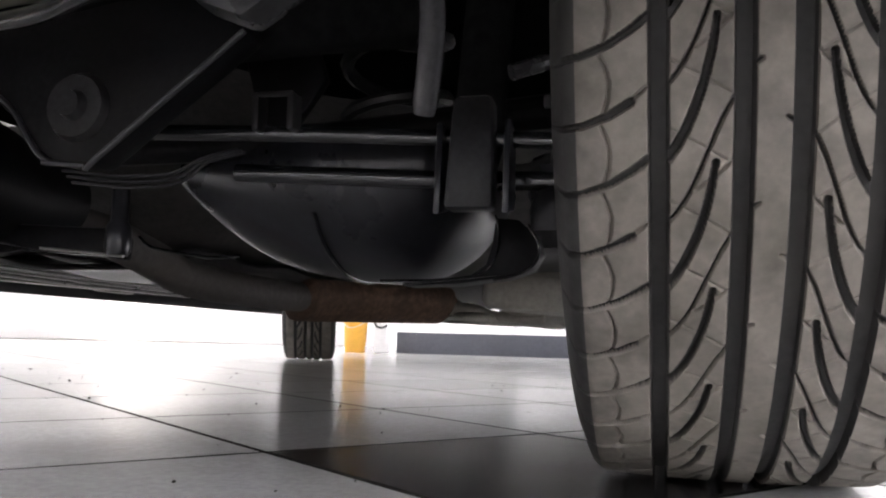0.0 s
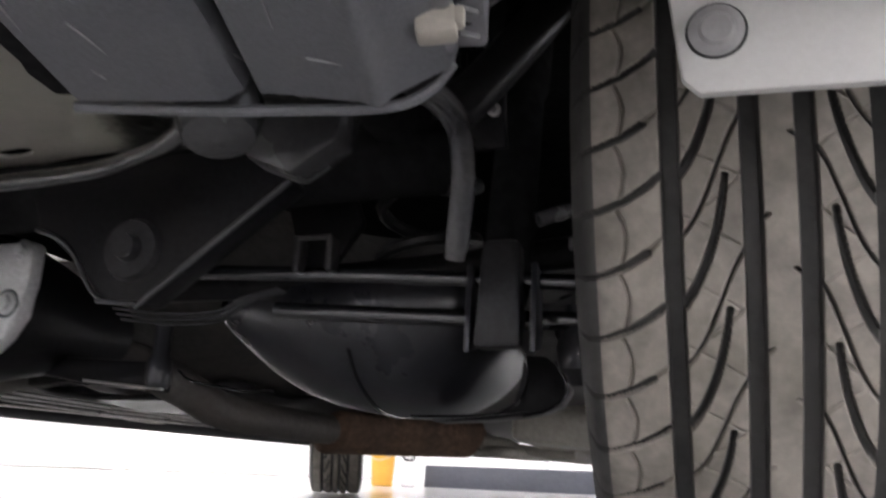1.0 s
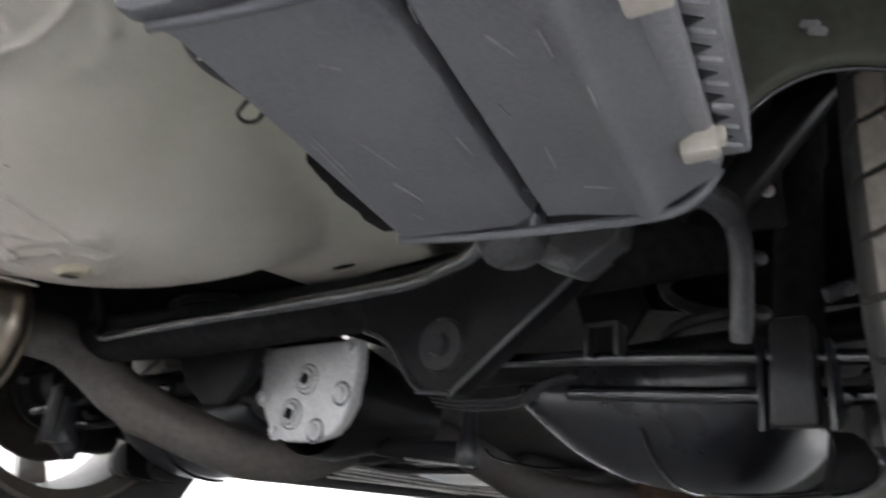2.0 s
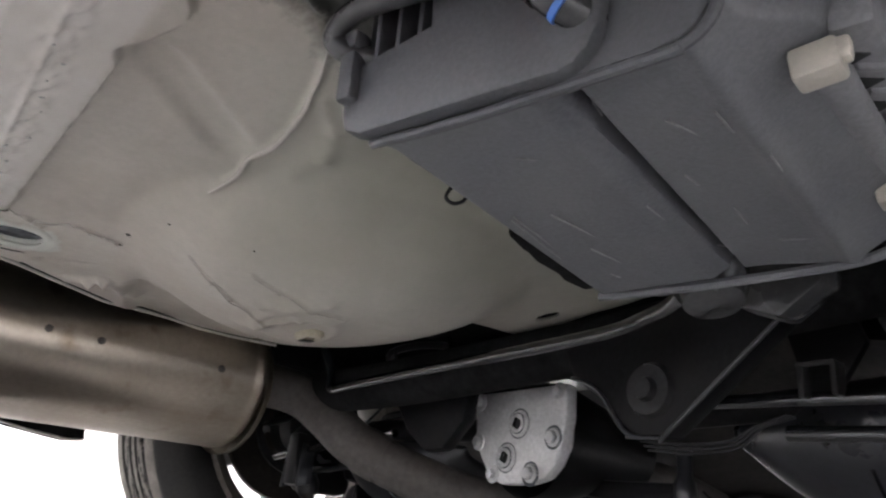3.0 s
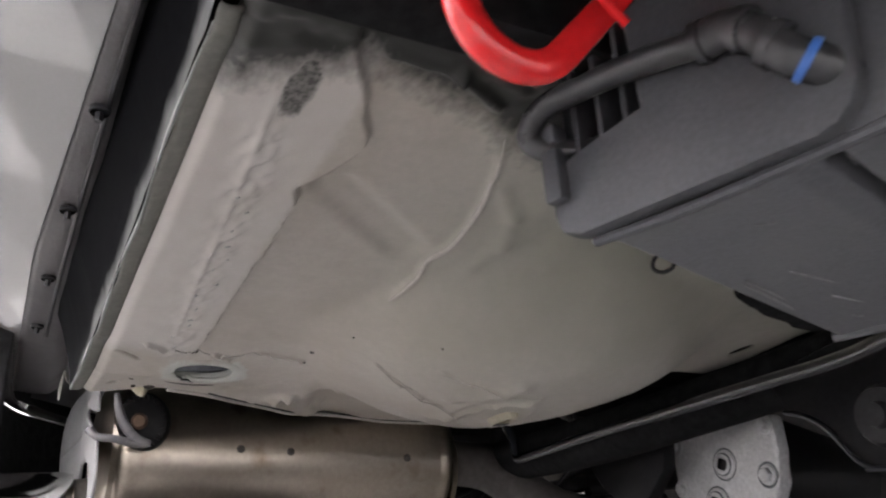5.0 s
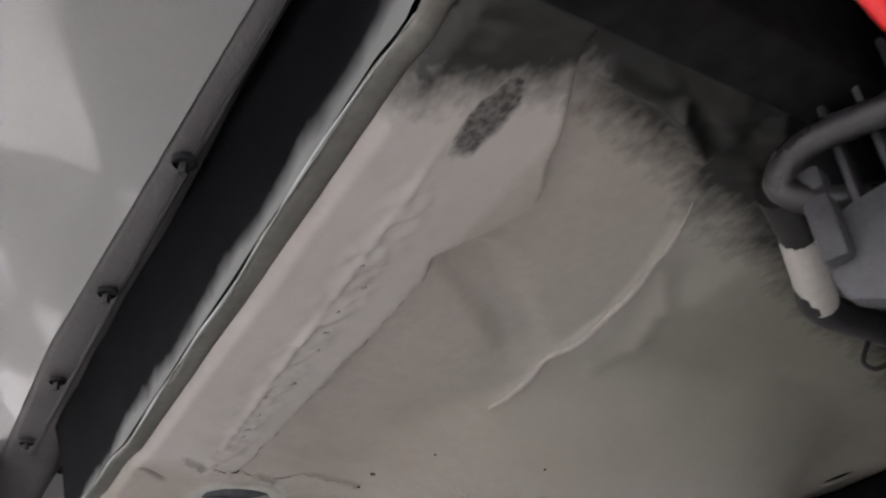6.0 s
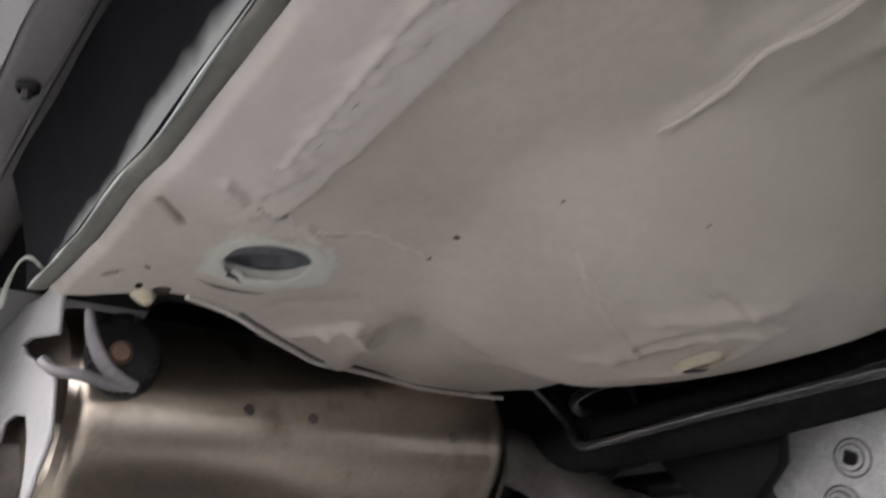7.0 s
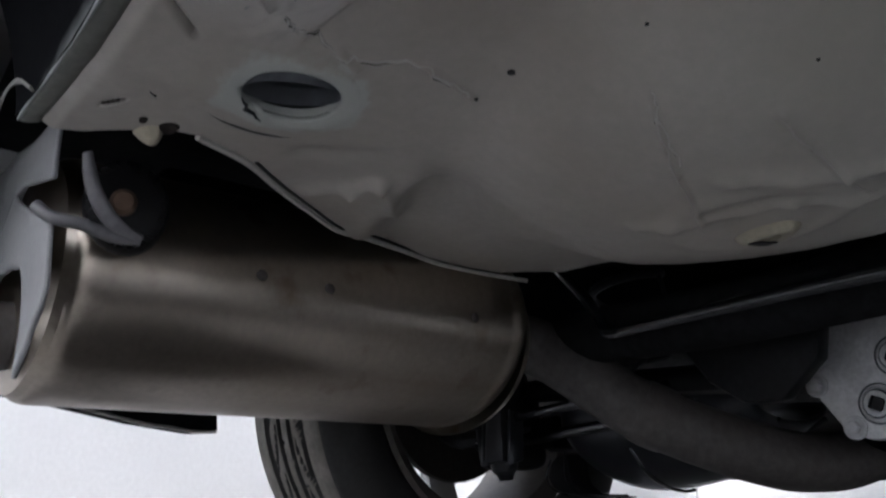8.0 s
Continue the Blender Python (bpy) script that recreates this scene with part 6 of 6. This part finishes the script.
box(bm, (0.03, 0.05, 0.09), pose(0.555, -0.645, 0.415, 25, 0, 0), 0.004)
part("eye_bracket", bm, M_RUST, hook, "rust-brown towing eye bracket")

# upper body: closes the car above the floor
bm = bmesh.new()


def hull(u, v):
    y = -0.80 + 4.25 * u
    a = math.pi * (v - 0.5)
    belt = 0.80 + 0.10 * math.sin(math.pi * u)
    roof = 1.42 * smooth(0.0, 0.22, u) * (1 - smooth(0.55, 0.85, u)) + belt * (1 - smooth(0.0, 0.22, u) * (1 - smooth(0.55, 0.85, u)))
    half = 0.90 - 0.06 * (2 * u - 1) ** 6
    w = math.sin(a)
    z = roof - (roof - 0.32) * abs(w) ** 2.6
    return (0.017 + half * math.copysign(min(1.0, abs(w) * 1.6 if abs(w) < 0.4 else 0.64 + 0.36 * smooth(0.4, 0.95, abs(w))), w), y, z)


def hull_keep(p):
    for wy in (0.0, 2.56):
        if abs(p.x) > 0.72 and math.hypot(p.y - wy, p.z - TYRE_R) < 0.36:
            return False
    return True


sheet(bm, 100, 60, hull, hull_keep)
ob = part("upper_body", bm, M_WHITE, car, "pale painted car body", angle=60)
th = ob.modifiers.new("thickness", "SOLIDIFY")
th.thickness = 0.004


# ---- things beyond the car ----
bm = bmesh.new()
lathe(bm, [(0.0, 0.004), (0.060, 0.0), (0.066, 0.006), (0.082, 0.26), (0.088, 0.265), (0.088, 0.285), (0.080, 0.285), (0.064, 0.02), (0.0, 0.016)], None, 32)
bucket = part("bucket", bm, M_YELLOW)
bucket.matrix_basis = pose(-1.235, 4.40, 0.0)
tagged(bucket, "tapered yellow plastic bucket on the tiles", "bucket")
bm = bmesh.new()
tube(bm, [(-0.086, 0, 0.26), (-0.07, -0.05, 0.19), (0.0, -0.085, 0.16), (0.07, -0.05, 0.19), (0.086, 0, 0.26)], 0.003, 8, 6)
part("handle", bm, M_STEEL, bucket, "wire handle")
bm = bmesh.new()
box(bm, (0.10, 0.08, 0.24), pose(0, 0, 0.12), 0.02)
box(bm, (0.03, 0.03, 0.05), pose(0.01, 0, 0.262), 0.008)
jug = part("jug", bm, M_WALL)
jug.matrix_basis = pose(-1.06, 4.42, 0.0)
tagged(jug, "white plastic jug beside a yellow bucket", "jug")
bm = bmesh.new()
tube(bm, [(-0.04, -0.045, 0.21), (-0.01, -0.07, 0.17), (0.03, -0.065, 0.165), (0.05, -0.045, 0.18)], 0.007, 8, 6)
part("grip", bm, M_RUBBER, jug, "dark grip")
bm = bmesh.new()
lathe(bm, [(0.0, 0.0), (0.05, 0.0), (0.05, 0.008), (0.024, 0.012), (0.022, 2.2), (0.0, 2.2)], None, 20)
post = part("post", bm, M_WALL)
post.matrix_basis = pose(-0.26, 4.95, 0.140)
tagged(post, "slim white post standing on the kerb", "post")


bm = bmesh.new()
rng = random.Random(11)
for k in range(120):
    gx, gy = rng.uniform(-1.2, 0.55), rng.uniform(-0.35, 1.5)
    r = rng.uniform(0.0006, 0.0016) * (1.6 if k % 9 == 0 else 1.0)
    lathe(bm, [(0.0, 0.0), (r, r * 0.2), (r * 0.8, r), (0.0, r * 1.2)], pose(gx, gy, 0.0004, 0, 0, rng.uniform(0, 90)), 5, 1.0, rng.uniform(0.5, 1.0))
tagged(part("grit", bm, M_GROUT), "dark grit scattered on the tiles", "grit", kind="stuff")


# ---- floor tiles ----
PITCH, JOINT = 0.328, 0.007
TU, TV = Vector((-0.790, 0.613, 0)), Vector((0.613, 0.790, 0))
T0 = Vector((0.371, -0.028, 0))
bm = bmesh.new()
box(bm, (17.0, 17.0, 0.012), pose(0.3, 0.6, -0.00614, 0, 0, math.degrees(math.atan2(TV.y, TV.x))), 0)
floor = tagged(part("floor", bm, M_GROUT), "glossy pale tiled floor with dark joints", "floor", kind="structure")


def tile_mesh(bm, m=None):
    box(bm, (PITCH - JOINT, PITCH - JOINT, 0.008), m, 0.0002, 1)


bm = bmesh.new()
tile_mesh(bm)
first = part("tile", bm, M_TILE, floor)
bm = bmesh.new()
tile_mesh(bm)
first_dark = part("tile", bm, M_TILE_DARK, floor)
turn = math.atan2(TV.y, TV.x)
light_rest, dark_rest = bmesh.new(), bmesh.new()
used = {"light": 0, "dark": 0}
for i in range(-22, 24):
    for j in range(-22, 24):
        c = T0 + TU * (PITCH * (i + 0.5)) + TV * (PITCH * (j + 0.5))
        if (c - Vector((0.3, 0.6, 0))).length > 7.2:
            continue
        dark = (-5 <= i <= -1 or j <= -3) and (i + j) % 2 == 1
        m = Matrix.Translation((c.x, c.y, -0.004 + 0.00003 * noise.noise((i * 3.1, j * 2.7, 0)))) @ pose(0, 0, 0, 0.010 * noise.noise((i * 1.7, j, 5)), 0.010 * noise.noise((i, j * 1.9, 9)), math.degrees(turn))
        if (c - Vector((0.2, 0.7, 0))).length < 3.05:
            src = first_dark if dark else first
            key = "dark" if dark else "light"
            ob = src if used[key] == 0 else new("tile", src.data)
            used[key] += 1
            ob.parent = floor
            ob.matrix_basis = m
        else:
            b2 = dark_rest if dark else light_rest
            h, d = (PITCH - JOINT) / 2, 0.004
            top = [b2.verts.new(m @ Vector((sx * h, sy * h, d))) for sx, sy in ((-1, -1), (1, -1), (1, 1), (-1, 1))]
            low = [b2.verts.new(m @ Vector((sx * h, sy * h, -d))) for sx, sy in ((-1, -1), (1, -1), (1, 1), (-1, 1))]
            b2.faces.new(top)
            for k in range(4):
                b2.faces.new((low[k], low[(k + 1) % 4], top[(k + 1) % 4], top[k]))
tagged(part("far_tiles", light_rest, M_TILE, floor, smooth=False), kind="stuff")
tagged(part("far_dark_tiles", dark_rest, M_TILE_DARK, floor, smooth=False), kind="stuff")
